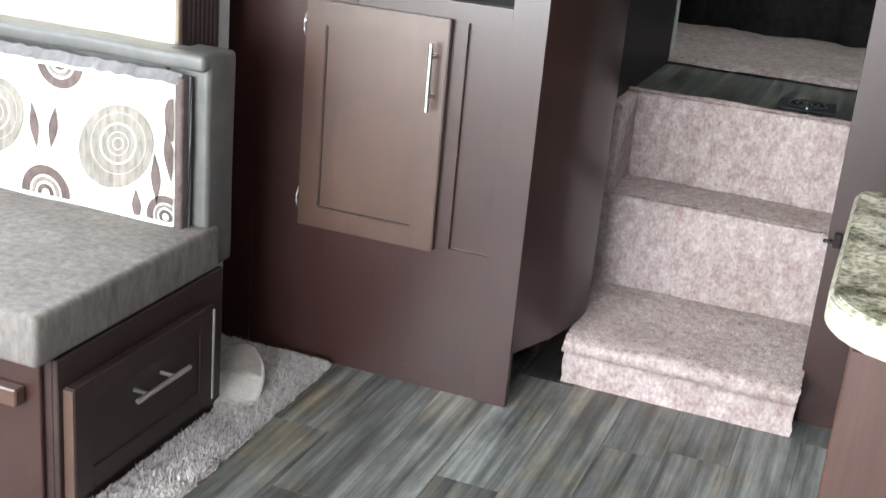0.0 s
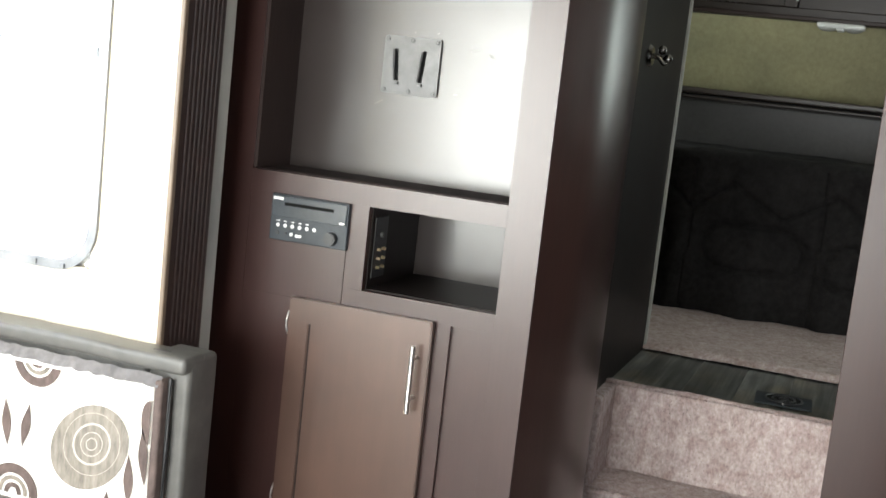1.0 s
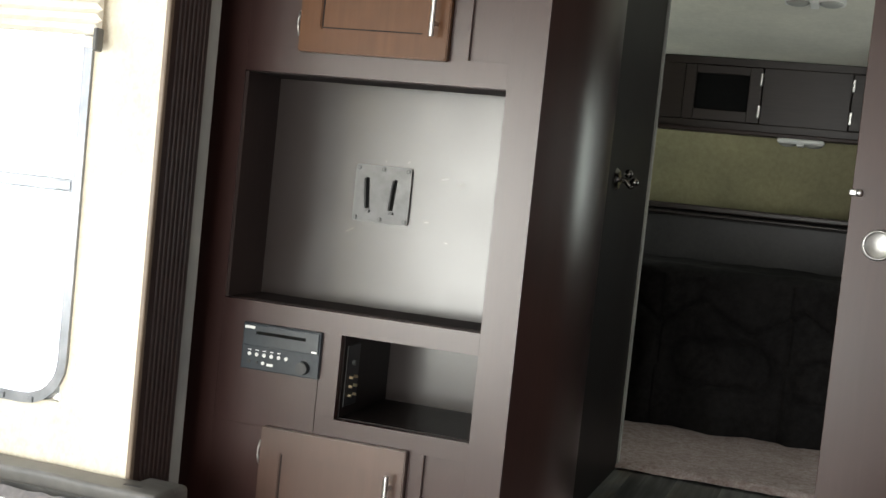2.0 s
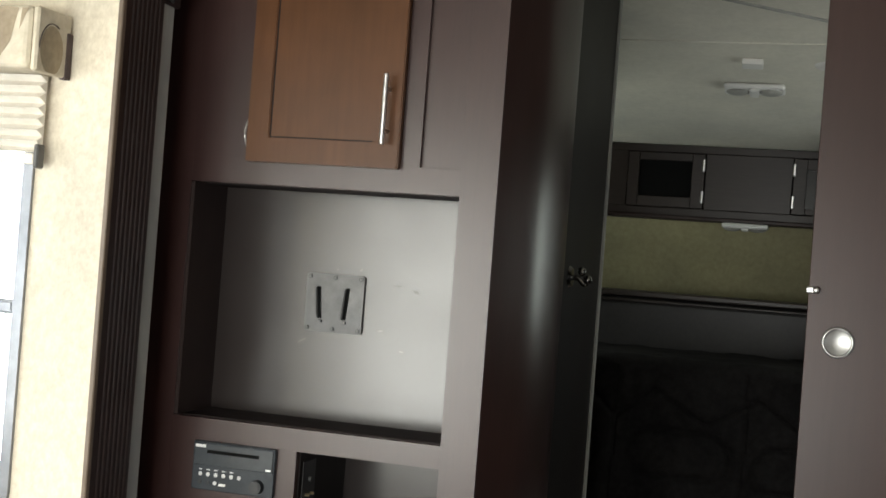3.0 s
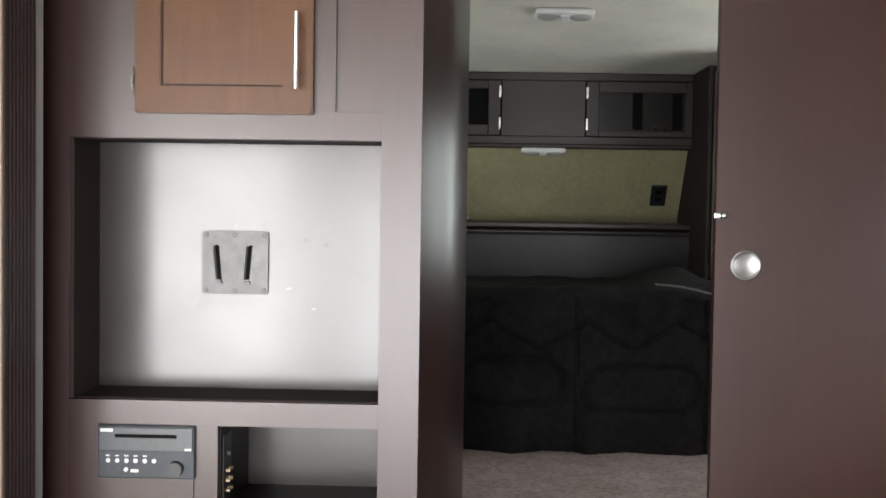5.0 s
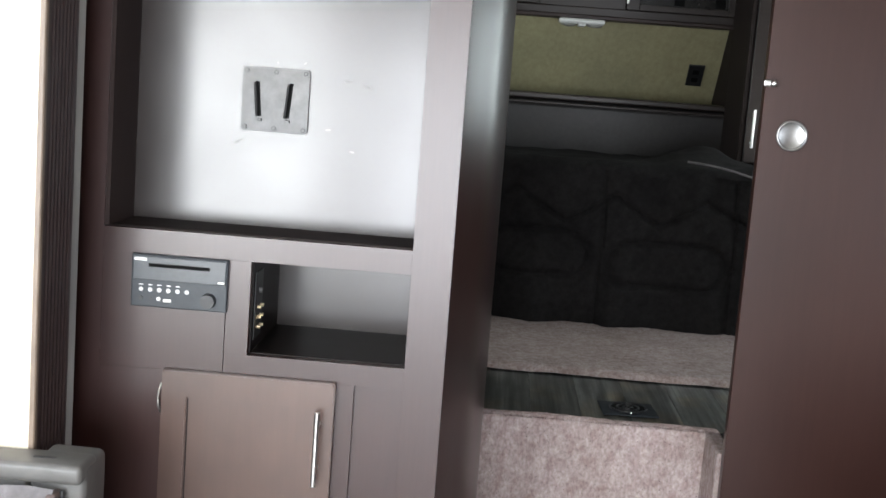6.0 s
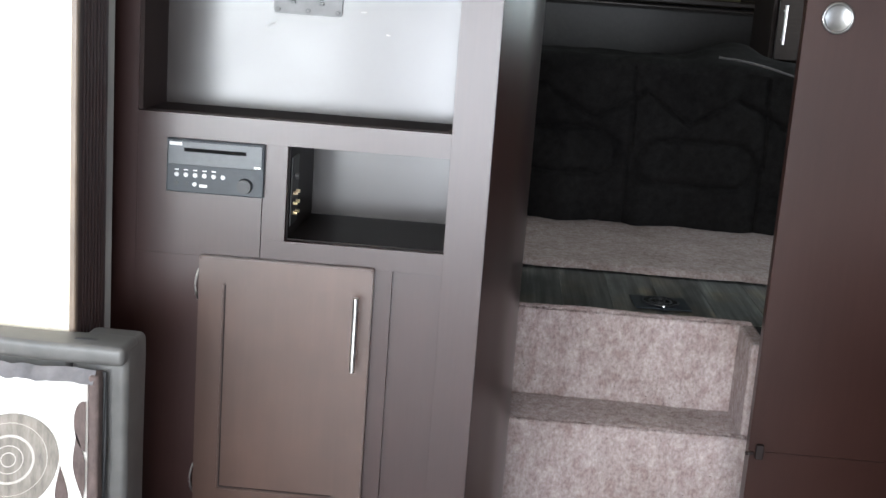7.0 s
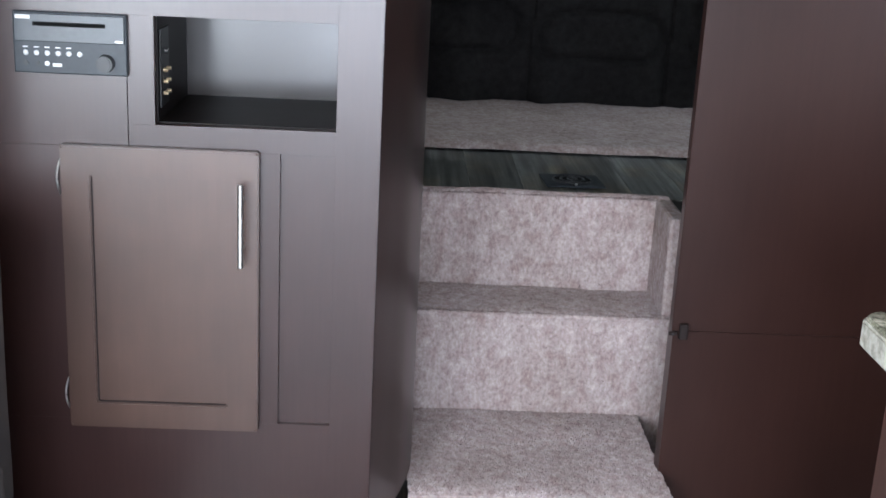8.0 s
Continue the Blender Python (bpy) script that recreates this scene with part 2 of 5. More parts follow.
M = {
    "laminate": surface("brown_laminate", (0.0285, 0.0114, 0.0097), (0.0345, 0.0147, 0.0127), (30, 30, 1.5), 5, 3, (0.31, 0.34), 0.012, 0.0005, coat=0.24, gloss=0.46, coat_rough=0.26),
    "recess": glossy_board("tv_recess_laminate", 0.30, 0.24),
    "niche": glossy_board("niche_laminate", 0.07, 0.24),
    "side": surface("glossy_brown_panel", (0.026, 0.0125, 0.0105), (0.034, 0.0175, 0.0150), (20, 20, 1.2), 6, 3, (0.285, 0.285), 0.0, 0.0005, gloss=0.42),
    "door_panel": surface("plain_brown_door_panel", (0.0290, 0.0120, 0.0091), (0.0345, 0.0150, 0.0118), (14, 14, 1.0), 5, 2, (0.32, 0.36), 0.0, gloss=0.36),
    # Laminate darkened for the shaded left side of the television recess.
    "recess_shaded": surface("recess_shaded", (0.024, 0.015, 0.0135), (0.031, 0.020, 0.018), (20, 20, 2), 6, 3, (0.6, 0.7), 0.0, gloss=0.2),
    "scuff": surface("brown_scuff", (0.026, 0.018, 0.014), (0.04, 0.029, 0.023), (1, 1, 1), 60, 20, (0.29, 0.29), 0.0, gloss=0.4, coat=0.2, coat_rough=0.28),
    # Dark matte parts; also laminate darkened for the recess's shade and panel gaps.
    "edge": surface("dark_matte_and_shaded", (0.016, 0.011, 0.010), (0.024, 0.017, 0.016), (20, 20, 2), 6, 3, (0.6, 0.7), 0.0, gloss=0.15),
    # One maple wood; the doors' different light is put into two base colours.
    "maple_low_lit": surface("maple_greyed_by_light", (0.060, 0.0315, 0.0222), (0.073, 0.0400, 0.0292), (14, 14, 0.9), 5, 5, (0.3, 0.38), 0.02, 0.0004, lo=0.2, hi=0.8, coat=0.3),
    "maple": surface("maple_warmed_by_light", (0.068, 0.0235, 0.0058), (0.092, 0.0355, 0.0098), (14, 14, 0.9), 5, 5, (0.34, 0.42), 0.02, 0.0004, lo=0.2, hi=0.8, gloss=0.28),
    "dark_wood": surface("dark_stained_wood", (0.021, 0.0118, 0.0108), (0.034, 0.0200, 0.0178), (1.5, 26, 26), 5, 4, (0.4, 0.5), 0.05, 0.0006, gloss=0.32),
    # Dark hall board, also the shade on the niche's left side and floor.
    "hall": surface("dark_hall_and_niche_shade", (0.010, 0.0072, 0.0066), (0.016, 0.0118, 0.0108), (26, 26, 1.4), 5, 3, (0.42, 0.50), 0.03, 0.0006, gloss=0.12),
    "counter_wood": surface("reddish_cabinet_wood", (0.04, 0.016, 0.0115), (0.06, 0.025, 0.0175), (26, 26, 1.4), 5, 3, (0.42, 0.5), 0.04, 0.0006),
    "plank": plank_vinyl(),
    "joint": surface("floor_joint", (0.02, 0.019, 0.018), (0.03, 0.028, 0.026), rough=(0.6, 0.7)),
    "carpet": cut_pile(),
    "rug": surface("grey_shag", (0.34, 0.312, 0.305), (0.60, 0.565, 0.555), (1, 1, 1), 60, 8, (0.9, 1.0), 0.6, 0.004),
    "fabric": surface("grey_woven_fabric", (0.072, 0.062, 0.056), (0.152, 0.136, 0.127), (1, 1, 0.35), 60, 14, (0.85, 0.95), 0.3, 0.002),
    "vinyl": surface("grey_vinyl_piping", (0.064, 0.062, 0.059), (0.092, 0.089, 0.084), (1, 1, 1), 20, 5, (0.4, 0.5), 0.05),
    "ruffle": surface("lilac_grey_cloth", (0.085, 0.08, 0.081), (0.15, 0.14, 0.143), (1, 1, 1), 40, 14, (0.8, 0.9), 0.2),
    "cream": surface("cream_print_fabric", (0.66, 0.63, 0.57), (0.78, 0.76, 0.71), (1, 1, 0.5), 60, 6, (0.8, 0.9), 0.15),
    "taupe": surface("taupe_print", (0.10, 0.088, 0.074), (0.23, 0.2, 0.168), (1, 1, 0.35), 70, 9, (0.8, 0.9), 0.1),
    "pale_taupe": surface("pale_taupe_print", (0.11, 0.098, 0.082), (0.24, 0.215, 0.185), (1, 1, 0.25), 90, 9, (0.8, 0.9), 0.1),
    "ring_print": surface("pale_ring_print", (0.34, 0.31, 0.27), (0.46, 0.43, 0.385), (1, 1, 0.3), 80, 9, (0.8, 0.9), 0.1),
    "brown_print": surface("brown_print", (0.05, 0.034, 0.03), (0.11, 0.08, 0.072), (1, 1, 0.5), 60, 9, (0.8, 0.9), 0.1),
    "chrome": surface("brushed_nickel", (0.62, 0.61, 0.59), (0.72, 0.71, 0.69), (3, 3, 40), 12, 6, (0.28, 0.38), 0.02, 0.0003, metal=1.0),
    "steel": surface("grey_steel_plate", (0.085, 0.085, 0.085), (0.125, 0.125, 0.125), (1, 1, 1), 30, 8, (0.42, 0.55), 0.05, 0.0005, metal=0.85),
    "pull": surface("satin_nickel_pull", (0.25, 0.25, 0.245), (0.33, 0.33, 0.32), (1, 1, 1), 30, 8, (0.26, 0.32), 0.02, 0.0003, metal=1.0),
    "hook": surface("dark_nickel", (0.16, 0.155, 0.145), (0.22, 0.21, 0.2), (1, 1, 1), 30, 8, (0.18, 0.25), 0.02, 0.0003, metal=1.0),
    "brass": surface("gold_plated_jack", (0.66, 0.55, 0.36), (0.76, 0.65, 0.45), rough=(0.25, 0.3), metal=1.0),
    "black": surface("black_plastic", (0.012, 0.012, 0.013), (0.022, 0.022, 0.023), (1, 1, 1), 60, 5, (0.35, 0.5), 0.04),
    "stereo": surface("dark_stereo_face", (0.022, 0.027, 0.033), (0.034, 0.040, 0.047), (1, 1, 1), 60, 5, (0.34, 0.42), 0.03, gloss=0.3),
    "stereo_gloss": surface("glossy_stereo_face", (0.020, 0.026, 0.032), (0.030, 0.036, 0.043), (1, 1, 1), 60, 5, (0.3, 0.3), 0.0, coat=0.15, gloss=0.4, coat_rough=0.28),
    # Near-black parts, and sheets standing in for the shade inside hollows.
    "slot": surface("black_and_hollow_shade", (0.004, 0.004, 0.004), (0.006, 0.006, 0.006), (1, 1, 1), 60, 5, (0.8, 0.8), 0.0, gloss=0.1),
    "smoked": surface("smoked_pane", (0.012, 0.011, 0.010), (0.017, 0.0155, 0.014), (1, 1, 1), 10, 3, (0.2, 0.25), 0.0, gloss=0.5),
    "button": surface("silver_button", (0.6, 0.6, 0.6), (0.75, 0.75, 0.75), rough=(0.3, 0.4)),
    "white": surface("white_plastic", (0.7, 0.7, 0.68), (0.8, 0.8, 0.78), rough=(0.4, 0.5), bumpy=0.02),
    "wallpaper": surface("cream_textured_wallpaper", (0.56, 0.5, 0.39), (0.72, 0.66, 0.54), (1, 1, 0.7), 95, 3, (0.7, 0.8), 0.35, 0.002),
    "ceiling": surface("cream_ceiling_panel", (0.66, 0.64, 0.56), (0.74, 0.72, 0.64), (1, 1, 1), 40, 2, (0.6, 0.7), 0.06),
    "wall_tan": surface("tan_bedroom_wall", (0.31, 0.285, 0.16), (0.40, 0.37, 0.22), (1, 1, 0.4), 50, 3, (0.7, 0.8), 0.2),
    "seal": surface("grey_rubber_seal", (0.3, 0.3, 0.28), (0.38, 0.38, 0.36), (1, 1, 0.3), 30, 5, (0.5, 0.6), 0.05),
    "alu": surface("window_frame_metal", (0.2, 0.21, 0.225), (0.28, 0.29, 0.31), (1, 1, 1), 20, 5, (0.35, 0.45), 0.03, metal=0.6),
    "shade": surface("white_pleated_shade", (0.7, 0.66, 0.58), (0.8, 0.77, 0.7), (1, 1, 1), 40, 5, (0.8, 0.9), 0.1),
    "bead": surface("tan_edge_strip", (0.12, 0.088, 0.062), (0.18, 0.135, 0.098), (20, 20, 2), 8, 5, (0.4, 0.5), 0.05),
    "tan_print": surface("tan_print", (0.27, 0.215, 0.14), (0.37, 0.30, 0.205), (1, 1, 1), 60, 9, (0.8, 0.9), 0.1),
    "valance": surface("tan_valance_fabric", (0.46, 0.41, 0.31), (0.6, 0.54, 0.43), (1, 1, 1), 50, 7, (0.8, 0.9), 0.2),
    "bedspread": surface("charcoal_bedspread", (0.0085, 0.0078, 0.0078), (0.0185, 0.0172, 0.0172), (1, 1, 1), 40, 6, (0.85, 0.95), 0.2, 0.002, gloss=0.08),
    "headboard": surface("dark_vinyl_headboard", (0.024, 0.022, 0.022), (0.034, 0.031, 0.031), (1, 1, 1), 60, 4, (0.4, 0.5), 0.1, gloss=0.3),
    "bed_cabinet": surface("dark_overhead_cabinet", (0.026, 0.019, 0.0168), (0.038, 0.029, 0.026), (1.5, 20, 20), 5, 3, (0.34, 0.42), 0.03, gloss=0.34),
    "slipper": surface("cream_terry_cloth", (0.5, 0.465, 0.435), (0.66, 0.62, 0.59), (1, 1, 1), 90, 9, (0.9, 1.0), 0.4),
    "gravel": surface("pale_gravel", (0.3, 0.29, 0.27), (0.45, 0.43, 0.4), (1, 1, 1), 9, 0.5, (0.9, 1.0), 0.3),
}


def granite():
    m, t, b = nodes_of("speckled_granite_laminate")
    v = coords(t, (1, 1, 1))
    a = ramp(t, (0.075, 0.072, 0.045), (0.5, 0.465, 0.38), 0.4, 0.62)
    t.links.new(noise_of(t, v, 15, 7, 0.7), a.inputs[0])
    c = ramp(t, (0.45, 0.45, 0.4), (1.15, 1.15, 1.1), 0.4, 0.55)
    t.links.new(noise_of(t, v, 95, 4, 0.7), c.inputs[0])
    t.links.new(mix(t, 1.0, a.outputs[0], c.outputs[0], "MULTIPLY"), b.inputs["Base Color"])
    b.inputs["Roughness"].default_value = 0.22
    return m


M["granite"] = granite()
M["granite_edge"] = surface("pale_granite_edge", (0.28, 0.265, 0.21), (0.52, 0.495, 0.42), (1, 1, 1), 60, 14, (0.2, 0.3), 0.0, lo=0.35, hi=0.6)


def glass():
    m, t, b = nodes_of("clear_glass")
    b.inputs["Base Color"].default_value = (0.97, 0.98, 0.98, 1)
    b.inputs["Transmission Weight"].default_value = 1.0
    b.inputs["Roughness"].default_value = 0.0
    b.inputs["IOR"].default_value = 1.45
    return m


M["glass"] = glass()

# ---- building helpers ----


def thing(name, at, label, category, group="", kind=""):
    e = new(name)
    e.matrix_basis = Matrix.Translation(at)
    e.empty_display_size = 0.05
    return tagged(e, label, category, group, kind)


def link_mesh(name, bm, material, smooth=False):
    me = bpy.data.meshes.new(name)
    bm.to_mesh(me)
    bm.free()
    me.materials.append(M[material])
    if smooth:
        for p in me.polygons:
            p.use_smooth = True
        me.set_sharp_from_angle(angle=radians(38))
    return new(name, me)


def part(name, bm, material, parent, label="", smooth=False):
    ob = link_mesh(name, bm, material, smooth)
    ob.parent = parent
    if parent.type == "EMPTY":
        ob.matrix_parent_inverse = parent.matrix_basis.inverted()
    return tagged(ob, label) if label else ob


def solo(name, bm, material, label, category, group="", kind="", smooth=False):
    return tagged(link_mesh(name, bm, material, smooth), label, category, group, kind)


def box(x0, x1, y0, y1, z0, z1, bevel=0.0, bm=None, seg=1):
    made = bmesh.new()
    bmesh.ops.create_cube(made, size=1, matrix=Matrix.Translation(((x0 + x1) / 2, (y0 + y1) / 2, (z0 + z1) / 2)) @ Matrix.Diagonal((x1 - x0, y1 - y0, z1 - z0, 1)))
    if bevel:
        bmesh.ops.bevel(made, geom=made.edges[:], offset=bevel, segments=seg, affect="EDGES", profile=0.5)
    if bm is None:
        return made
    join(bm, made)
    return bm


def join(bm, other):
    me = bpy.data.meshes.new("tmp")
    other.to_mesh(me)
    other.free()
    bm.from_mesh(me)
    bpy.data.meshes.remove(me)
    return bm


def rod(p, q, r, n=12, r2=None, bm=None):
    p, q = Vector(p), Vector(q)
    made = bmesh.new()
    m = Matrix.Translation((p + q) / 2) @ (q - p).to_track_quat("Z", "Y").to_matrix().to_4x4()
    bmesh.ops.create_cone(made, cap_ends=True, segments=n, radius1=r, radius2=r if r2 is None else r2, depth=(q - p).length, matrix=m)
    return join(bm, made) if bm is not None else made


def ball(at, r, scale=(1, 1, 1), n=16, bm=None):
    made = bmesh.new()
    bmesh.ops.create_uvsphere(made, u_segments=n, v_segments=max(8, n // 2), radius=r, matrix=Matrix.Translation(at) @ Matrix.Diagonal((*scale, 1)))
    return join(bm, made) if bm is not None else made


def prism(points, axis, a, b, bevel=0.0):
    """A solid from a flat outline; axis is the one along which it is drawn out from a to b, points hold the other two coordinates in xyz order."""
    bm = bmesh.new()

    def at(u, v, w):
        return {"x": (w, u, v), "y": (u, w, v), "z": (u, v, w)}[axis]

    lo = [bm.verts.new(at(u, v, a)) for u, v in points]
    hi = [bm.verts.new(at(u, v, b)) for u, v in points]
    n = len(points)
    for i in range(n):
        bm.faces.new((lo[i], lo[(i + 1) % n], hi[(i + 1) % n], hi[i]))
    bm.faces.new(lo[::-1])
    bm.faces.new(hi)
    bmesh.ops.recalc_face_normals(bm, faces=bm.faces[:])
    if bevel:
        bmesh.ops.bevel(bm, geom=bm.edges[:], offset=bevel, segments=2, affect="EDGES")
    return bm


def tube(points, r, n=8):
    """A round cord along a line of points."""
    bm = bmesh.new()
    pts = [Vector(p) for p in points]
    rings = []
    for i, p in enumerate(pts):
        d = (pts[min(i + 1, len(pts) - 1)] - pts[max(i - 1, 0)]).normalized()
        m = d.to_track_quat("Z", "Y").to_matrix()
        rings.append([bm.verts.new(p + m @ Vector((r * math.cos(k * math.tau / n), r * math.sin(k * math.tau / n), 0))) for k in range(n)])
    for a, b in zip(rings, rings[1:]):
        for k in range(n):
            bm.faces.new((a[k], a[(k + 1) % n], b[(k + 1) % n], b[k]))
    bm.faces.new(rings[0][::-1])
    bm.faces.new(rings[-1])
    bmesh.ops.recalc_face_normals(bm, faces=bm.faces[:])
    return bm


def smooth_line(points, n):
    """Points on a smooth curve through the given ones."""
    out = []
    p = [points[0], *points, points[-1]]
    for i in range(1, len(p) - 2):
        for k in range(n):
            s = k / n
            out.append(tuple(0.5 * (2 * b + (c - a) * s + (2 * a - 5 * b + 4 * c - d) * s * s + (3 * b - a - 3 * c + d) * s**3) for a, b, c, d in zip(p[i - 1], p[i], p[i + 1], p[i + 2])))
    return out + [tuple(points[-1])]


def sheet(fn, nu, nv):
    """A grid of faces; fn(u, v) gives the place for u, v in 0..1."""
    bm = bmesh.new()
    g = [[bm.verts.new(fn(i / nu, j / nv)) for j in range(nv + 1)] for i in range(nu + 1)]
    for i in range(nu):
        for j in range(nv):
            bm.faces.new((g[i][j], g[i + 1][j], g[i + 1][j + 1], g[i][j + 1]))
    return bm


def pile(spots, length, width, seed, lay_back=0.0):
    """Many small upright tufts: (place, normal) pairs."""
    rnd = random.Random(seed)
    verts, faces = [], []
    for p, n in spots:
        p, n = Vector(p), Vector(n)
        side = n.orthogonal().normalized()
        side.rotate(Matrix.Rotation(rnd.uniform(0, math.tau), 3, n))
        if lay_back and n.z > 0.8:
            side = Vector((1.0, rnd.uniform(-0.6, 0.6), 0.0)).normalized()
            n = n + Vector((0.0, lay_back, 0.0))
        lean = n + (0.35 if lay_back else 0.7) * Vector((rnd.uniform(-1, 1), rnd.uniform(-1, 1), rnd.uniform(-1, 1)))
        k = len(verts)
        verts += [p - side * width, p + side * width, p + lean.normalized() * length * rnd.uniform(0.6, 1.2)]
        faces.append((k, k + 1, k + 2))
    me = bpy.data.meshes.new("pile")
    me.from_pydata(verts, [], faces)
    bm = bmesh.new()
    bm.from_mesh(me)
    bpy.data.meshes.remove(me)
    return bm


# ---- the shell of the trailer ----
HEAD = 2.395  # ceiling of the living part
LAND = 0.604  # floor of the upper part
solo("ground", box(-60, 60, -60, 60, -1.1, -1.0), "gravel", "pale gravel ground outside the trailer", "ground", kind="structure")
ceiling = box(-0.76, 1.66, -4.66, 0.36, HEAD, HEAD + 0.06)
solo("ceiling", ceiling, "ceiling", "cream panel ceiling of the living area", "ceiling", kind="structure")


def slope(y):
    return 2.22 - 0.15 * (y - 2.18)


solo("ceiling_bedroom", prism([(0.30, slope(0.30)), (3.46, slope(3.46)), (3.46, slope(3.46) + 0.06), (0.30, slope(0.30) + 0.06)], "x", -0.95, 1.86), "ceiling", "cream sloping ceiling over the raised bedroom", "ceiling", kind="structure")


def wall_with_hole(axis, at, thick, u0, u1, z0, z1, hu0, hu1, hz0, hz1):
    """A wall across the axis, with one opening through it, in one connected piece."""
    bm = bmesh.new()

    def loop(w, a, b, c, d):
        return [bm.verts.new((w, u, z) if axis == "x" else (u, w, z)) for u, z in ((a, c), (b, c), (b, d), (a, d))]

    rings = [loop(at, u0, u1, z0, z1), loop(at, hu0, hu1, hz0, hz1), loop(at + thick, hu0, hu1, hz0, hz1), loop(at + thick, u0, u1, z0, z1)]
    for k in range(4):
        a, b = rings[k], rings[(k + 1) % 4]
        for i in range(4):
            bm.faces.new((a[i], a[(i + 1) % 4], b[(i + 1) % 4], b[i]))
    bmesh.ops.recalc_face_normals(bm, faces=bm.faces[:])
    return bm


# living part
solo("wall_rear", wall_with_hole("y", -4.66, 0.05, -0.76, 1.66, -0.05, HEAD, -0.67, 0.75, 0.20, 1.78), "wallpaper", "cream textured wall with a wide window", "wall", kind="structure")
# Unseen wall; its brown is chosen to darken the sliding door's reflections.
solo("wall_entry", wall_with_hole("x", 1.60, 0.05, -4.61, 0.36, -0.05, HEAD, -1.30, -0.60, 1.05, 1.65), "counter_wood", "unseen wall, brown to darken reflections, with the added kitchen window", "wall", kind="structure")
solo("wall_left_rear", box(-0.76, -0.70, -4.61, -3.0, -0.05, HEAD), "wallpaper", "cream textured side wall", "wall", kind="structure")
solo("wall_over_slide", box(-0.76, -0.70, -3.0, -0.086, 2.10, HEAD), "wallpaper", "cream wall strip over the slide-out", "wall", kind="structure")
solo("wall_left_front", box(-0.80, -0.752, -0.26, 0.62, -0.05, HEAD), "laminate", "dark brown side wall behind the cabinet", "wall", kind="structure")
# slide-out with the dinette
solo("slide_floor", box(-1.66, -0.70, -3.0, -0.26, -0.06, 0.002), "plank", "grey vinyl floor of the slide-out", "floor", kind="structure")
solo("slide_ceiling", box(-1.66, -0.70, -3.0, -0.25, 2.03, 2.09), "ceiling", "cream ceiling of the slide-out", "ceiling", kind="structure")
solo("slide_wall_outer", wall_with_hole("x", -1.65, 0.05, -3.0, -0.31, 0.0, 2.03, -2.3, -0.8, 0.9, 1.8), "wallpaper", "cream textured outer wall of the slide-out", "wall", kind="structure")
solo("slide_wall_back", wall_with_hole("y", -3.05, 0.05, -1.65, -0.70, 0.0, 2.03, -1.495, -0.745, 0.50, 1.84), "wallpaper", "cream textured end wall of the slide-out", "wall", kind="structure")
END = -0.31
solo("slide_wall_end", wall_with_hole("y", END, 0.04, -1.65, -0.685, 0.0, 2.03, -1.41, -0.862, 0.91, 1.89), "wallpaper", "cream textured wallpaper wall with a window", "wall", kind="structure")

# upper part
solo("bedroom_floor", prism([(0.80, -0.05), (3.46, -0.05), (3.46, LAND - 0.004), (0.80, LAND - 0.004)], "x", -0.95, 1.80), "joint", "raised bedroom floor above the steps", "floor", kind="structure")
solo("wall_bedroom_front", box(-0.95, 1.86, 3.38, 3.44, LAND, 2.2), "wall_tan", "tan wall behind the bed", "wall", kind="structure")
solo("wall_bedroom_slope", prism([(3.375, 1.4325), (3.405, 1.4325), (3.13, 1.7560), (3.10, 1.7560)], "x", -0.899, 1.011), "wall_tan", "tan wall panel leaning in over the headboard", "wall", kind="structure")
solo("wall_bedroom_right", wall_with_hole("x", 1.72, 0.05, 0.36, 3.38, -0.05, 2.6, 1.70, 2.50, 1.275, 1.825), "wall_tan", "tan bedroom side wall with a small window", "wall", kind="structure")
solo("wall_bedroom_left", wall_with_hole("x", -0.95, 0.05, 0.62, 3.38, -0.05, 2.6, 2.15, 2.75, 1.3, 1.8), "wall_tan", "tan bedroom side wall", "wall", kind="structure")
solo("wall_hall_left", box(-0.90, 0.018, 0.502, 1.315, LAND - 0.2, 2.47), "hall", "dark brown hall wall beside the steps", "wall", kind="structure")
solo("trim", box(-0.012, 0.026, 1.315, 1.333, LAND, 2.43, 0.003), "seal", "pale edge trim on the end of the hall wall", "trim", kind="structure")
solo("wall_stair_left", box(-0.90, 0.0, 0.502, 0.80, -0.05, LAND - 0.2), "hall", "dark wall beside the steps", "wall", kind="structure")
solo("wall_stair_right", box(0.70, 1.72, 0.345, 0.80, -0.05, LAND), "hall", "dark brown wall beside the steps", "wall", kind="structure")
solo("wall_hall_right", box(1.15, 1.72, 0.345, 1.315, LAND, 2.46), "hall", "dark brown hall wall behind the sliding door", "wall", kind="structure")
solo("wall_under_door", box(0.615, 1.60, 0.3015, 0.345, 0.0, 0.4528, 0.0004), "door_panel", "dark brown fixed panel under the sliding door", "wall", kind="structure")
header = box(0.0, 1.60, 0.272, 0.36, 2.342, HEAD - 0.002, 0.004)
solo("door_header", header, "laminate", "dark brown wooden header over the steps", "header", kind="structure")
track = thing("door_track", (0.8, 0.31, 2.328), "black metal track with a bright lip for the sliding door", "door track", kind="structure")
part("channel", box(0.10, 1.60, 0.296, 0.326, 2.333, 2.3375, 0.001), "slot", track)
part("lip", box(0.10, 1.60, 0.290, 0.297, 2.3380, 2.3415, 0.0008), "alu", track, "bright metal lip")
solo("wall_over_header", box(-0.95, 1.72, 0.362, 0.40, HEAD, 2.60), "ceiling", "cream panel over the header", "wall", kind="structure")



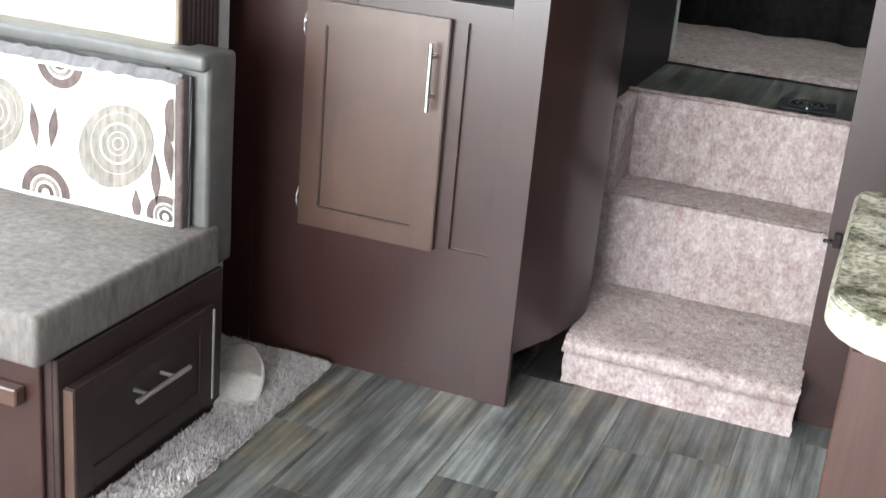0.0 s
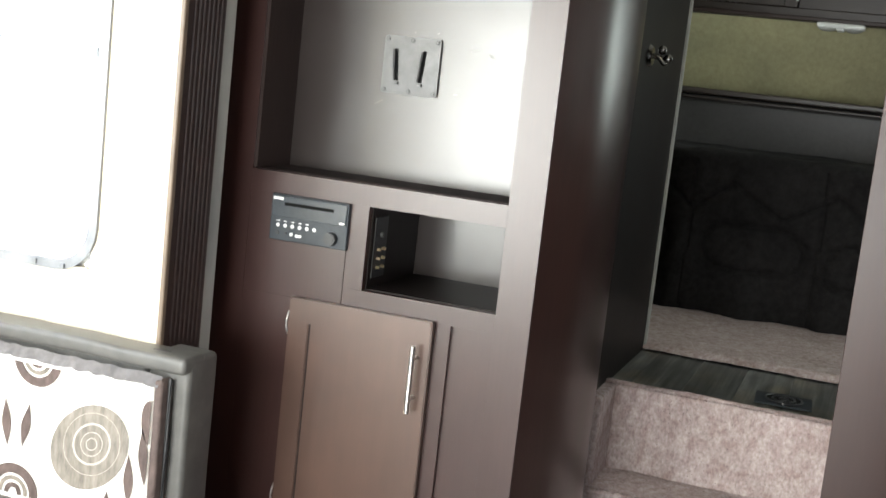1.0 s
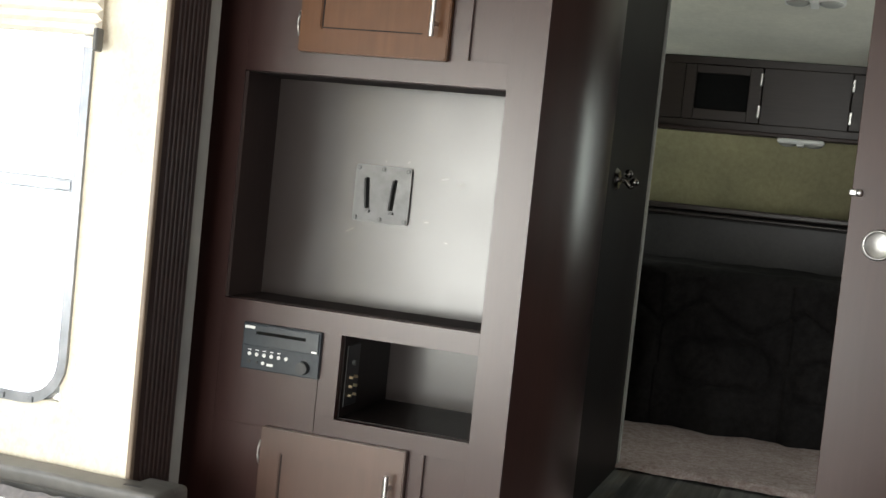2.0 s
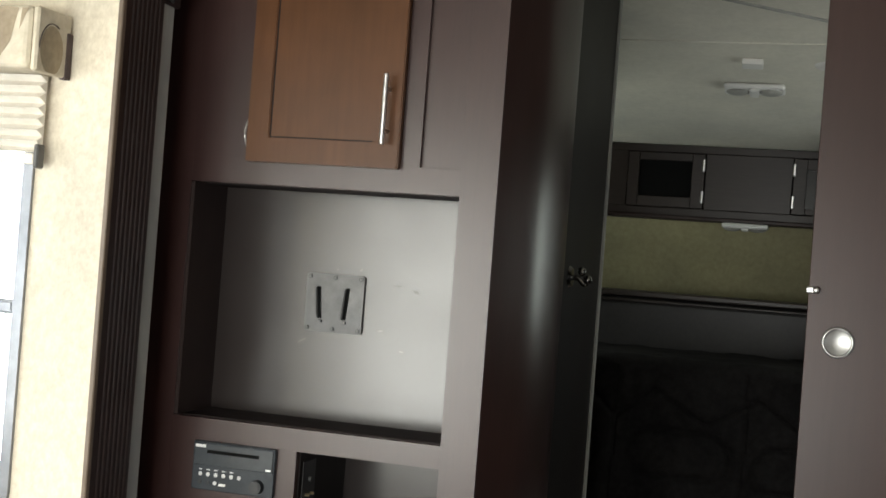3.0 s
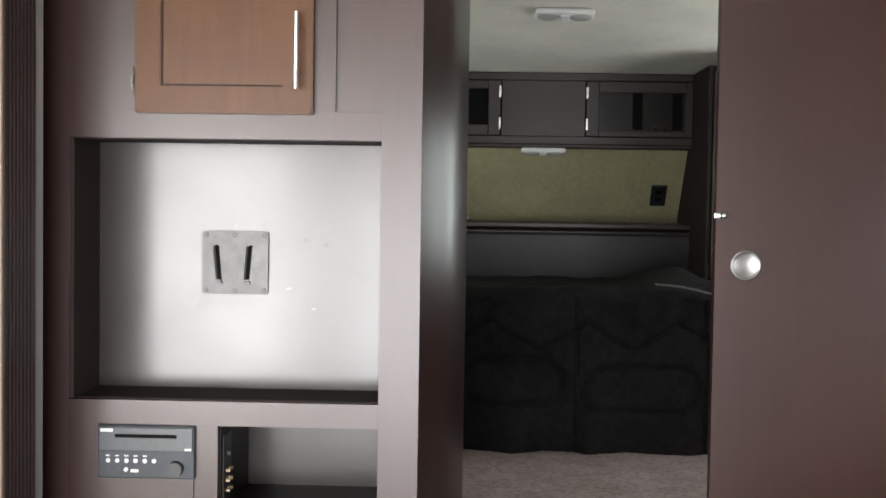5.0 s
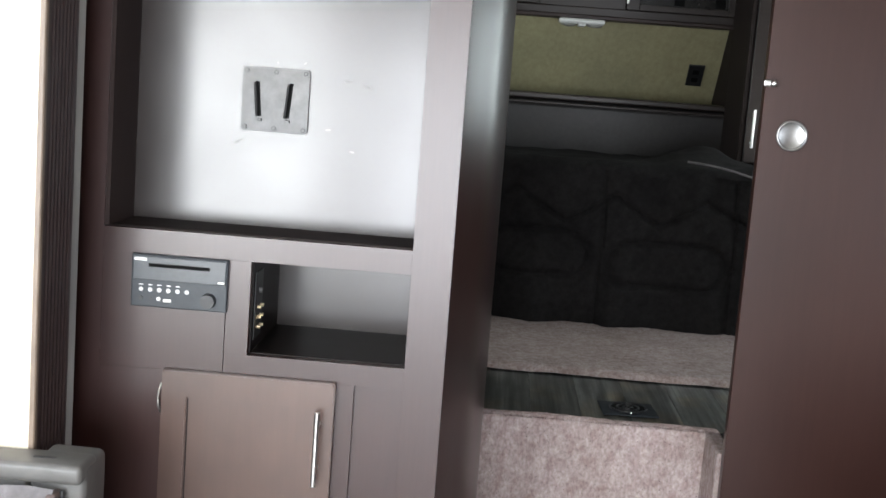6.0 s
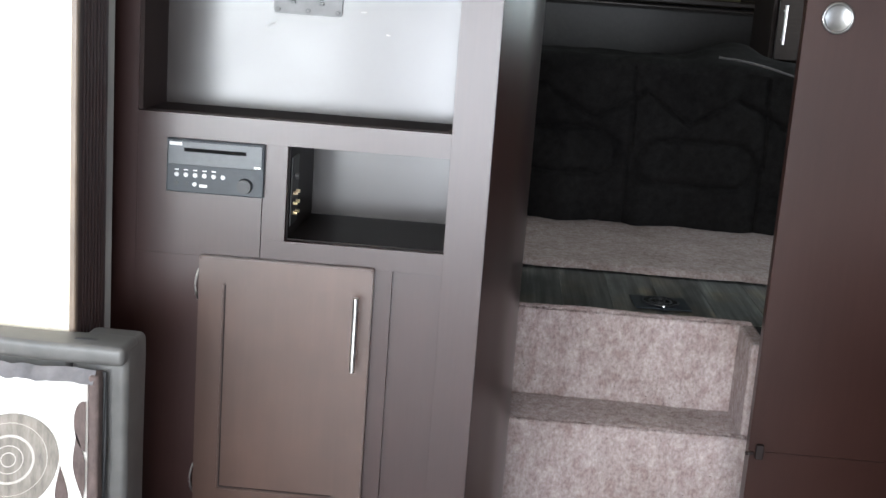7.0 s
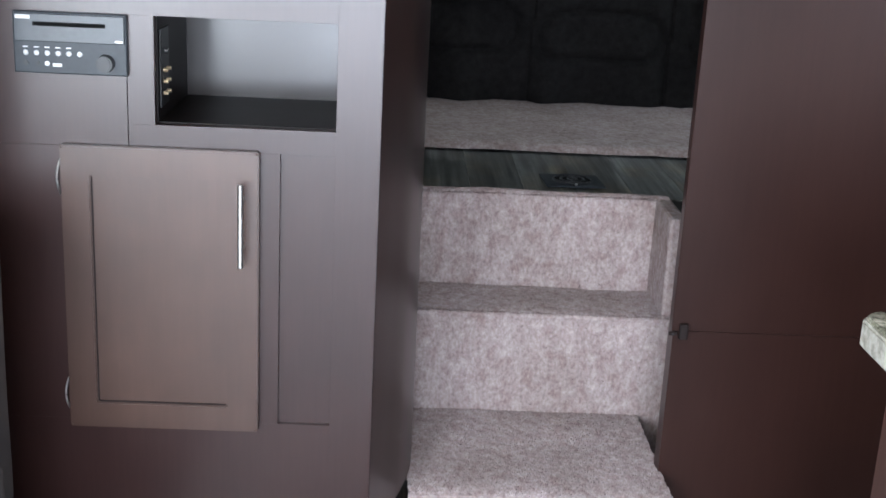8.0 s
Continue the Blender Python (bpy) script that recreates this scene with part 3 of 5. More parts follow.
def plain_window(name, axis, at, u0, u1, z0, z1):
    """A plain metal frame with a middle bar, set in a wall's opening."""
    w = thing(name, (at, (u0 + u1) / 2, z0) if axis == "x" else ((u0 + u1) / 2, at, z0), "plain metal-framed window out of view, letting daylight in", "window", kind="structure")
    mid = (u0 + u1) / 2
    for a, b, c, d in ((u0, u0 + 0.02, z0, z1), (u1 - 0.02, u1, z0, z1), (u0 + 0.02, u1 - 0.02, z0, z0 + 0.02), (u0 + 0.02, u1 - 0.02, z1 - 0.02, z1), (mid - 0.01, mid + 0.01, z0 + 0.02, z1 - 0.02)):
        bm = box(at, at + 0.02, a, b, c, d, 0.002) if axis == "x" else box(a, b, at, at + 0.02, c, d, 0.002)
        part("frame_bar", bm, "alu", w)


plain_window("window_2", "y", -4.645, -0.67, 0.75, 0.20, 1.78)
plain_window("added_window_3", "x", 1.615, -1.30, -0.60, 1.05, 1.65)
# Frame of the added kitchen window, which is out of view.
plain_window("window_4", "x", -1.64, -2.3, -0.8, 0.9, 1.8)
plain_window("window_5", "y", -3.04, -1.495, -0.745, 0.50, 1.84)
plain_window("window_6", "x", 1.735, 1.70, 2.50, 1.275, 1.825)
# Frame in the added opening of the left bedroom wall.
plain_window("added_window_7", "x", -0.94, 2.15, 2.75, 1.30, 1.80)

# ---- steps with carpet ----
S1, S2 = 0.124, 0.374
R1, R2, R3 = 0.205, 0.600, 0.790


def carpet_block(x0, x1, profile, ends, seed):
    """A carpeted run of one step: the profile (y, z) drawn across x, slightly uneven."""
    line = smooth_line(profile, 4)
    n = max(2, int((x1 - x0) / 0.012))

    def at(u, v):
        k = v * (len(line) - 1)
        i = min(int(k), len(line) - 2)
        y = line[i][0] + (line[i + 1][0] - line[i][0]) * (k - i)
        z = line[i][1] + (line[i + 1][1] - line[i][1]) * (k - i)
        x = x0 + (x1 - x0) * u
        d = 0.0022 * noise.noise((x * 38, y * 38, z * 38 + seed)) + 0.004 * noise.noise((x * 6, y * 6, z * 6 + seed))
        return (x + ends * 0.6 * noise.noise((0, y * 40, z * 40 + seed)) * (1 if u in (0, 1) else 0), y - d, z + d)

    bm = sheet(at, n, (len(line) - 1) * 3)
    bmesh.ops.recalc_face_normals(bm, faces=bm.faces[:])
    return bm


def tufts_on(bm, count, seed, length=0.0045):
    rnd = random.Random(seed)
    faces = bm.faces[:]
    weights = [f.calc_area() * (6.0 if abs(f.normal.z) > 0.8 else 0.02) for f in faces]
    spots = []
    for f in rnd.choices(faces, weights, k=count):
        v = [w.co for w in f.verts]
        a, b = rnd.random(), rnd.random()
        p = v[0] + (v[1] - v[0]) * a + (v[-1] - v[0]) * b
        n = f.normal if (f.normal.z - f.normal.y) > 0 else -f.normal
        spots.append((p, n))
    return pile(spots, length, 0.0024, seed, 0.9)


stairs = thing("carpeted_steps", (0.35, 0.5, 0.0), "three carpeted steps in mottled beige-pink pile", "stairs", kind="structure")
steps = [
    ("lower_step", 0.075, 0.622, [(R1, 0.0), (R1, 0.05), (R1 - 0.002, S1 - 0.045), (R1 - 0.022, S1 - 0.035), (R1 - 0.030, S1 - 0.014), (R1 - 0.018, S1), (R1 + 0.03, S1 + 0.002), (0.40, S1), (R2, S1)], 0.010, 5200),
    ("middle_step", 0.010, 0.690, [(R2, S1), (R2, 0.2), (R2 - 0.002, S2 - 0.03), (R2 - 0.004, S2 - 0.008), (R2 + 0.006, S2), (R2 + 0.03, S2), (0.70, S2), (R3, S2)], 0.0, 5200),
    ("upper_riser", 0.010, 0.690, [(R3, S2), (R3, 0.45), (R3 - 0.003, LAND - 0.03), (R3 - 0.006, LAND - 0.004), (R3 + 0.004, LAND + 0.008), (R3 + 0.035, LAND + 0.004), (R3 + 0.04, LAND - 0.01)], 0.0, 4200),
]
for k, (name, x0, x1, line, ends, count) in enumerate(steps):
    bm = carpet_block(x0, x1, line, ends, 11 * k)
    fuzz = tufts_on(bm, count * 7, 5 + k, 0.0060)
    p = part(name, bm, "carpet", stairs, "", True)
    tagged(part("nap", fuzz, "carpet", p), kind="stuff")
for x0, x1, y, z, seed in ((0.03, 0.68, R2 - 0.003, S2 - 0.004, 32), (0.03, 0.68, R3 - 0.004, LAND + 0.002, 33)):
    rnd = random.Random(seed)
    spots = []
    for k in range(1500):
        a = rnd.uniform(-0.3, 1.4)
        spots.append(((rnd.uniform(x0, x1), y + 0.010 * math.sin(a), z + 0.006 * math.cos(a)), (0, -math.cos(a), math.sin(a))))
    tagged(part("nose_nap", pile(spots, 0.0065, 0.0022, seed), "carpet", stairs), kind="stuff")
part("step_core", box(0.080, 0.612, R1 + 0.008, R2 + 0.01, 0.0, S1 - 0.012, 0.01), "carpet", stairs)
part("step_core", box(0.020, 0.690, R2 + 0.008, R3 + 0.01, 0.0, S2 - 0.012, 0.01), "carpet", stairs)
# carpeted cheeks at both ends of the middle tread
for x0, x1 in ((0.0, 0.048), (0.658, 0.700)):
    part("cheek", box(x0, x1, R2 + 0.012, R3 + 0.03, S1, LAND + 0.006, 0.008, seg=2), "carpet", stairs)

# carpet of the bedroom floor, with a turned front edge


def bed_carpet(u, v):
    y, x = 1.300 + 0.9 * v, -0.6 + 2.1 * u
    drop = 0.016 * max(0.0, 1 - v / 0.03)
    return (x, y, LAND + 0.022 - drop + 0.003 * noise.noise((x * 30, y * 30, 1)) + 0.004 * noise.noise((x * 5, y * 5, 7)))


solo("bedroom_carpet", sheet(bed_carpet, 130, 60), "carpet", "beige-pink carpet in front of the bed", "carpet", kind="structure", smooth=True)
vent = thing("floor_vent", (0.47, 0.97, LAND), "black round floor vent on a square plate", "floor vent")
VENT = pose(0.474, 0.955, LAND + 0.004, 0, 0, 3)
bm = box(-0.075, 0.075, -0.066, 0.066, 0, 0.004, 0.001)
bm.transform(VENT)
part("plate", bm, "stereo", vent, "dark grey square plate")
bm = rod((0, 0, 0.003), (0, 0, 0.0065), 0.050, 32, 0.047)
bm.transform(VENT)
part("grille", bm, "slot", vent, "black round grille")
for r in (0.049, 0.030, 0.012):
    bm = tube([(r * math.cos(a * math.tau / 28), r * math.sin(a * math.tau / 28), 0.007) for a in range(29)], 0.003, 6)
    bm.transform(VENT)
    part("ring", bm, "black", vent)
bm = ball((0.0, -0.058, 0.007), 0.004)
bm.transform(VENT)
part("screw", bm, "chrome", vent)

# ---- the entertainment cabinet ----
cab = thing("entertainment_cabinet", (-0.37, 0.2, 0.0), "tall dark brown built-in cabinet with an empty television recess", "cabinet")
XL, XR = -0.750, 0.0
TV = (-0.666, -0.077, 1.135, 1.634)
NI = (-0.383, -0.077, 0.904, 1.084)
FT = 0.020  # thickness of the face frame
for name, x0, x1, z0, z1 in (
    ("stile", NI[1], XR, 0.0, HEAD - 0.004),
    ("stile", XL, -0.674, 0.0, HEAD - 0.004),
    ("rail", -0.674, NI[1], 2.182, HEAD - 0.004),
    ("rail", -0.674, NI[1], 1.636, 1.690),
    ("rail", -0.674, NI[1], NI[3] + 0.002, TV[2] - 0.002),
    ("rail", -0.430, NI[1], 0.860, NI[2] - 0.002),
    ("mullion", -0.430, NI[0] - 0.002, NI[2] - 0.002, NI[3] + 0.002),
    ("stereo_panel", -0.674, -0.4315, 0.860, NI[3] + 0.002),
    ("mullion", -0.206, -0.172, 0.352, 0.860),
    ("mullion", -0.206, -0.165, 1.690, 2.182),
    ("stile", -0.674, -0.535, 0.352, 0.860),
    ("stile", -0.674, -0.535, 1.690, 2.182),
    ("lower_panel", -0.674, NI[1], 0.046, 0.352),
    ("toe_rail", -0.674, NI[1], 0.0, 0.045),
):
    deep = 0.004 if name == "toe_rail" else 0.002 if name == "lower_panel" else 0.0006 if name == "stereo_panel" else 0.0
    part(name, box(x0, x1, deep, FT, z0, z1, 0.0002), "laminate", cab)
# set-back filler panels beside the doors
part("filler_panel", box(-0.172, NI[1], 0.011, 0.026, 0.352, 0.860), "laminate", cab)
part("filler_panel", box(-0.165, NI[1], 0.011, 0.026, 1.690, 2.182), "laminate", cab)
part("crown_strip", box(XL, XR, -0.008, 0.0, 2.368, 2.384, 0.002), "laminate", cab)
# television recess
BACK = 0.160
part("recess_back", box(TV[0] - 0.01, TV[1] + 0.01, BACK, BACK + 0.012, TV[2] - 0.01, TV[3] + 0.01), "recess", cab, "smooth greyish brown back panel")
# The recess's shade is put into darker, duller colours on its inner boards.
part("recess_side", box(TV[0] - 0.012, TV[0], 0.003, BACK, TV[2], TV[3]), "recess_shaded", cab)
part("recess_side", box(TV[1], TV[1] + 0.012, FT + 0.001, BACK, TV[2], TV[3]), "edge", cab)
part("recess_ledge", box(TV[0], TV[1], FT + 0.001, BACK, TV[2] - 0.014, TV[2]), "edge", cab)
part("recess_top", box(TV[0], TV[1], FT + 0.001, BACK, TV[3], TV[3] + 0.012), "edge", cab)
# open niche
ND = 0.30
part("niche_back", box(NI[0] - 0.01, NI[1] + 0.01, ND, ND + 0.012, NI[2] - 0.01, NI[3] + 0.01), "niche", cab)
# Left side and floor get darker board than the rest: shade in colour.
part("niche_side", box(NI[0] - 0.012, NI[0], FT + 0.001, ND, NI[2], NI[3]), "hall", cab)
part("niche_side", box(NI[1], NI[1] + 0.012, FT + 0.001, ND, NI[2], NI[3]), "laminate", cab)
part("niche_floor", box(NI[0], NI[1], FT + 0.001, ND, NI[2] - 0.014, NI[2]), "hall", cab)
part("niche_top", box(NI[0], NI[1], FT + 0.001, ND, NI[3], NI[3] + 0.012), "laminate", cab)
part("body", box(XL, -0.02, 0.32, 0.50, 0.0, HEAD - 0.004), "laminate", cab)
# bent side panel towards the steps, with an open toe space below
bend = smooth_line([(0.001, 0.002), (0.028, 0.075), (0.058, 0.160), (0.076, 0.25), (0.082, 0.33), (0.074, 0.40), (0.048, 0.46), (0.019, 0.50)], 6)
part("side_panel", prism([*bend, (-0.02, 0.50), (-0.02, 0.022), (0.001, 0.022)], "z", 0.135, HEAD - 0.004), "side", cab, "glossy bent brown side panel", True)
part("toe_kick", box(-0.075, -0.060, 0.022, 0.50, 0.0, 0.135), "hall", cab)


def bar_handle(parent, p, q, out, r=0.0055):
    """A bar pull with two posts; out is the way from the door to the bar."""
    p, q, out = Vector(p), Vector(q), Vector(out)
    h = part("handle", rod(p + out, q + out, r, 14), "chrome", parent, "brushed nickel bar pull", True)
    for s in (0.2, 0.8):
        f = p + (q - p) * s
        part("post", rod(f, f + out, r * 0.75, 10), "chrome", h)


def panel_door(parent, x0, x1, z0, z1, px0, px1, pz0, pz1, handle, wood, label):
    """A framed cabinet door with a flat set-back panel, hinges and a bar pull."""
    d = part("door", box(px0 - 0.006, px1 + 0.006, -0.0145, -0.002, pz0 - 0.006, pz1 + 0.006), wood, parent, label)
    frame_ring = wall_with_hole("y", -0.020, 0.019, x0, x1, z0, z1, px0, px1, pz0, pz1)
    bmesh.ops.bevel(frame_ring, geom=frame_ring.edges[:], offset=0.0022, segments=2, affect="EDGES")
    part("door_frame", frame_ring, wood, d)
    # Dark strips draw the shadow in the gaps left of and below the panel.
    part("groove_shadow", box(px0 + 0.0004, px0 + 0.0032, -0.0153, -0.0143, pz0, pz1), "edge", d, "dark strip for the shadow in the gap beside the panel")
    part("groove_shadow", box(px0 + 0.0034, px1, -0.0153, -0.0143, pz0 + 0.0004, pz0 + 0.003), "edge", d, "dark strip for the shadow in the gap below the panel")
    for hz in (z0 + 0.06, z1 - 0.06):
        h = part("hinge", tube(smooth_line([(x0 - 0.003, -0.004, hz - 0.030), (x0 - 0.006, -0.010, hz - 0.018), (x0 - 0.008, -0.012, hz), (x0 - 0.006, -0.010, hz + 0.018), (x0 - 0.003, -0.004, hz + 0.030)], 4), 0.0022), "chrome", d, "small nickel hinge", True)
    bar_handle(d, (-0.2335, -0.020, handle[0]), (-0.2335, -0.020, handle[1]), (0, -0.030, 0))


# Lower door in the greyer tone, upper in the warmer, for their light.
panel_door(cab, -0.544, -0.206, 0.344, 0.865, -0.494, -0.262, 0.393, 0.812, (0.668, 0.814), "maple_low_lit", "maple door with a flat panel, greyish brown as lit low down")
panel_door(cab, -0.544, -0.206, 1.683, 2.189, -0.494, -0.262, 1.735, 2.140, (1.729, 1.871), "maple", "maple door with a flat panel, orange-brown as lit high up")

# television mount
mount = thing("tv_mount_plate", (-0.385, 0.157, 1.39), "square grey steel television mount plate screwed to the recess", "tv mount")
V = (-0.453, -0.318, 1.328, 1.457)
y0, y1 = 0.1525, 0.1560


def slot_loop(cx, top, low, lean, half):
    return [(cx - half + lean, top), (cx + half + lean, top), (cx + half, low), (cx - half, low)]


rim = []
for cx, cz, a0 in ((V[1], V[3], 0), (V[0], V[3], 90), (V[0], V[2], 180), (V[1], V[2], 270)):
    sx, sz = (-1 if cx == V[1] else 1), (-1 if cz == V[3] else 1)
    rim += [(cx + sx * 0.007 + 0.007 * math.cos(radians(a0 + 22.5 * k)), cz + sz * 0.007 + 0.007 * math.sin(radians(a0 + 22.5 * k))) for k in range(5)]
holes = [slot_loop(-0.4165, 1.428, 1.358, -0.006, 0.0040), slot_loop(-0.3600, 1.428, 1.358, 0.006, 0.0040)]
bm = bmesh.new()
for loop in (rim, *holes):
    vs = [bm.verts.new((u, y0, v)) for u, v in loop]
    for k in range(len(vs)):
        bm.edges.new((vs[k], vs[(k + 1) % len(vs)]))
bmesh.ops.triangle_fill(bm, use_beauty=True, use_dissolve=False, edges=bm.edges[:])
more = bmesh.ops.extrude_face_region(bm, geom=bm.faces[:])
bmesh.ops.translate(bm, verts=[v for v in more["geom"] if isinstance(v, bmesh.types.BMVert)], vec=(0, y1 - y0, 0))
bmesh.ops.recalc_face_normals(bm, faces=bm.faces[:])
part("plate", bm, "steel", mount)
# Black sheet paints the shade seen through the plate's slots.
part("backing", box(V[0] + 0.015, V[1] - 0.015, y1 + 0.0005, 0.1598, 1.345, 1.44), "slot", mount, "black sheet for the shade behind the slots")
for loop, sgn in zip(holes, (1, 1)):
    (a, b), (c, d) = loop[0], loop[3]
    part("slot_lip", tube([(a - 0.002, y0 - 0.002, b - 0.002), (c - 0.002, y0 - 0.002, d)], 0.0022, 6), "steel", mount)
    part("slot_tab", box(c + 0.001, c + 0.010, y0 - 0.006, y0, d - 0.009, d - 0.003, 0.001), "steel", mount)
for x in (V[0] + 0.008, (V[0] + V[1]) / 2, V[1] - 0.008):
    for z in (V[2] + 0.008, V[3] - 0.008):
        part("screw", rod((x, y0 - 0.0025, z), (x, y0 + 0.001, z), 0.0050, 12), "black", mount)
        part("screw_head", rod((x, y0 - 0.0036, z), (x, y0 - 0.002, z), 0.0026, 10), "steel", mount)

for x, z, rx, rz, a in ((-0.241, 1.441, 0.010, 0.002, 0.2), (-0.201, 1.432, 0.007, 0.003, -0.4), (-0.458, 1.305, 0.012, 0.0022, 0.5), (-0.276, 1.341, 0.006, 0.0016, 0.1), (-0.385, 1.4675, 0.0018, 0.0018, 0), (-0.330, 1.470, 0.004, 0.0015, 0.7), (-0.225, 1.300, 0.005, 0.0014, -0.2)):
    bm = bmesh.new()
    bm.faces.new([bm.verts.new((x + rx * math.cos(t) * math.cos(a) - rz * math.sin(t) * math.sin(a), BACK - 0.0004, z + rx * math.cos(t) * math.sin(a) + rz * math.sin(t) * math.cos(a))) for t in (-k * math.tau / 14 for k in range(14))])
    part("scuff", bm, "scuff", cab, "faint brown scuff mark")

# stereo
RX0, RX1, RZ0, RZ1 = -0.614, -0.427, 0.984, 1.086
stereo = thing("car_stereo", (-0.52, 0.0, 0.984), "dark grey wall-mounted stereo with a disc slot", "stereo")
part("face", box(RX0, RX1, -0.012, 0.0015, RZ0, RZ1, 0.002, seg=2), "stereo", stereo)
part("upper_face", box(RX0 + 0.003, RX1 - 0.003, -0.0155, -0.012, 1.037, RZ1 - 0.003, 0.001), "stereo_gloss", stereo, "glossy flip-down upper face")
part("disc_slot", box(RX0 + 0.034, RX1 - 0.034, -0.0160, -0.0150, 1.063, 1.070), "slot", stereo, "black disc slot")
part("maker_mark", box(RX0 + 0.006, RX0 + 0.030, -0.0161, -0.0152, 1.074, 1.080), "white", stereo, "small white maker's mark")
part("mark", box(RX1 - 0.018, RX1 - 0.006, -0.0161, -0.0152, 1.040, 1.0435), "white", stereo)
for k in range(6):
    part("button", ball((RX0 + 0.020 + 0.0178 * k, -0.0125, 1.018), 0.0046, (1, 0.5, 1), 12), "button", stereo, "", True)
for dx, w in ((0.020, 0.0045), (0.040, 0.003), (0.055, 0.004)):
    part("small_button", rod((RX0 + dx, -0.0145, 1.001), (RX0 + dx, -0.011, 1.001), w, 12), "black" if dx < 0.05 else "button", stereo)
part("port", box(RX0 + 0.064, RX0 + 0.079, -0.0132, -0.0118, 0.996, 1.0015), "white", stereo)
knob = part("knob", rod((RX1 - 0.035, -0.026, 1.005), (RX1 - 0.035, -0.011, 1.005), 0.0135, 28, 0.0150), "black", stereo, "round volume knob")
part("knob_cap", rod((RX1 - 0.035, -0.0275, 1.005), (RX1 - 0.035, -0.0255, 1.005), 0.0105, 24), "black", knob)
for k in range(5):
    part("legend", box(RX0 + 0.016 + 0.0178 * k, RX0 + 0.024 + 0.0178 * k, -0.0126, -0.0118, 1.0265, 1.0285), "button", stereo)

# jacks in the niche
jacks = thing("jack_plate", (NI[0], 0.07, 0.93), "black connection plate with gold jacks in the niche", "jack plate")
part("plate", box(NI[0], NI[0] + 0.003, 0.035, 0.105, 0.925, 1.060, 0.001), "black", jacks)
for k, z in enumerate((0.948, 0.968, 0.988)):
    for y in (0.056, 0.082):
        part("jack", rod((NI[0] + 0.002, y, z), (NI[0] + 0.011, y, z), 0.0036, 12), "brass", jacks, "gold-plated jack")
part("antenna_jack", rod((NI[0] + 0.002, 0.068, 1.020), (NI[0] + 0.010, 0.068, 1.020), 0.006, 12), "steel", jacks)

# ---- sliding door, pull and guide ----
sd = thing("sliding_door", (0.98, 0.315, 0.458), "plain dark brown sliding door, pushed open on its track", "door")
part("panel", box(0.612, 1.36, 0.302, 0.330, 0.4533, 2.331, 0.0008), "door_panel", sd)
pull = part("finger_pull", tube([(0.677 + 0.0295 * math.cos(k * math.tau / 40), 0.2985, 1.397 + 0.0295 * math.sin(k * math.tau / 40)) for k in range(41)], 0.0035, 10), "pull", sd, "round brushed nickel finger pull", True)
dish = sheet(lambda u, v: (0.677 + 0.027 * v * math.cos(u * math.tau), 0.3004 - 0.0030 * v * v, 1.397 + 0.027 * v * math.sin(u * math.tau)), 40, 8)
bmesh.ops.remove_doubles(dish, verts=dish.verts[:], dist=1e-6)
bmesh.ops.recalc_face_normals(dish, faces=dish.faces[:])
part("pull_dish", dish, "pull", pull, "hollow brushed dish", True)
catch = part("edge_catch", box(0.607, 0.634, 0.295, 0.303, 1.495, 1.509, 0.003, seg=2), "chrome", sd, "small nickel catch at the door's edge")
part("catch_pin", ball((0.627, 0.291, 1.502), 0.008), "chrome", catch, "", True)
part("hanger", box(1.0, 1.03, 0.290, 0.302, 2.317, 2.3325, 0.002), "chrome", sd)
part("hanger", box(0.668, 0.70, 0.290, 0.302, 2.319, 2.3325, 0.002), "chrome", sd)
guide = thing("door_guide", (0.63, 0.295, 0.44), "small black plastic door guide on the fixed panel", "door guide")
part("bracket", box(0.626, 0.643, 0.287, 0.2995, 0.438, 0.472, 0.003, seg=2), "edge", guide)
part("arm", box(0.604, 0.623, 0.290, 0.298, 0.446, 0.454, 0.002), "edge", guide)
part("screw", rod((0.612, 0.288, 0.450), (0.612, 0.291, 0.450), 0.0025, 8), "black", guide)

# robe hook on the hall wall
HY = 0.80
hook = thing("robe_hook", (0.02, HY, 1.45), "small dark nickel robe hook on the hall wall", "hook")
part("base", rod((0.018, HY, 1.486), (0.027, HY, 1.486), 0.030, 24, 0.024), "hook", hook, "round wall plate", True)
part("arm", tube(smooth_line([(0.024, HY, 1.486), (0.044, HY, 1.483), (0.058, HY, 1.470), (0.068, HY, 1.478)], 5), 0.0075, 10), "hook", hook, "", True)
part("knob", ball((0.067, HY, 1.482), 0.0125), "hook", hook, "", True)
part("knob", ball((0.050, HY, 1.503), 0.0120), "hook", hook, "", True)

# ---- slide-out trim beside the dinette ----
jamb = thing("slide_jamb", (-0.68, -0.22, 0.0), "dark fluted wooden casing around the slide-out opening", "trim", kind="structure")
x = -0.690
pts = [(x - 0.030, -0.300), (x + 0.010, -0.300)]
for k in range(7):
    y = -0.286 + 0.0168 * k
    pts += [(x + 0.010, y), (x + 0.0078, y + 0.003), (x + 0.0078, y + 0.0095), (x + 0.010, y + 0.0125)]
pts += [(x + 0.010, -0.160), (x - 0.030, -0.160)]
part("fluted_post", prism(pts, "z", 0.0, 2.028), "dark_wood", jamb)
part("edge_bead", box(x + 0.0005, x + 0.0112, -0.3150, -0.3005, 0.0, 2.0215, 0.002), "bead", jamb, "thin tan edge strip")
part("head_board", box(x - 0.030, x + 0.010, -3.0, -0.085, 2.029, 2.186, 0.003), "dark_wood", jamb)
part("head_bead", box(x - 0.02, x + 0.011, -3.0, -0.300, 2.022, 2.0285, 0.002), "bead", jamb)
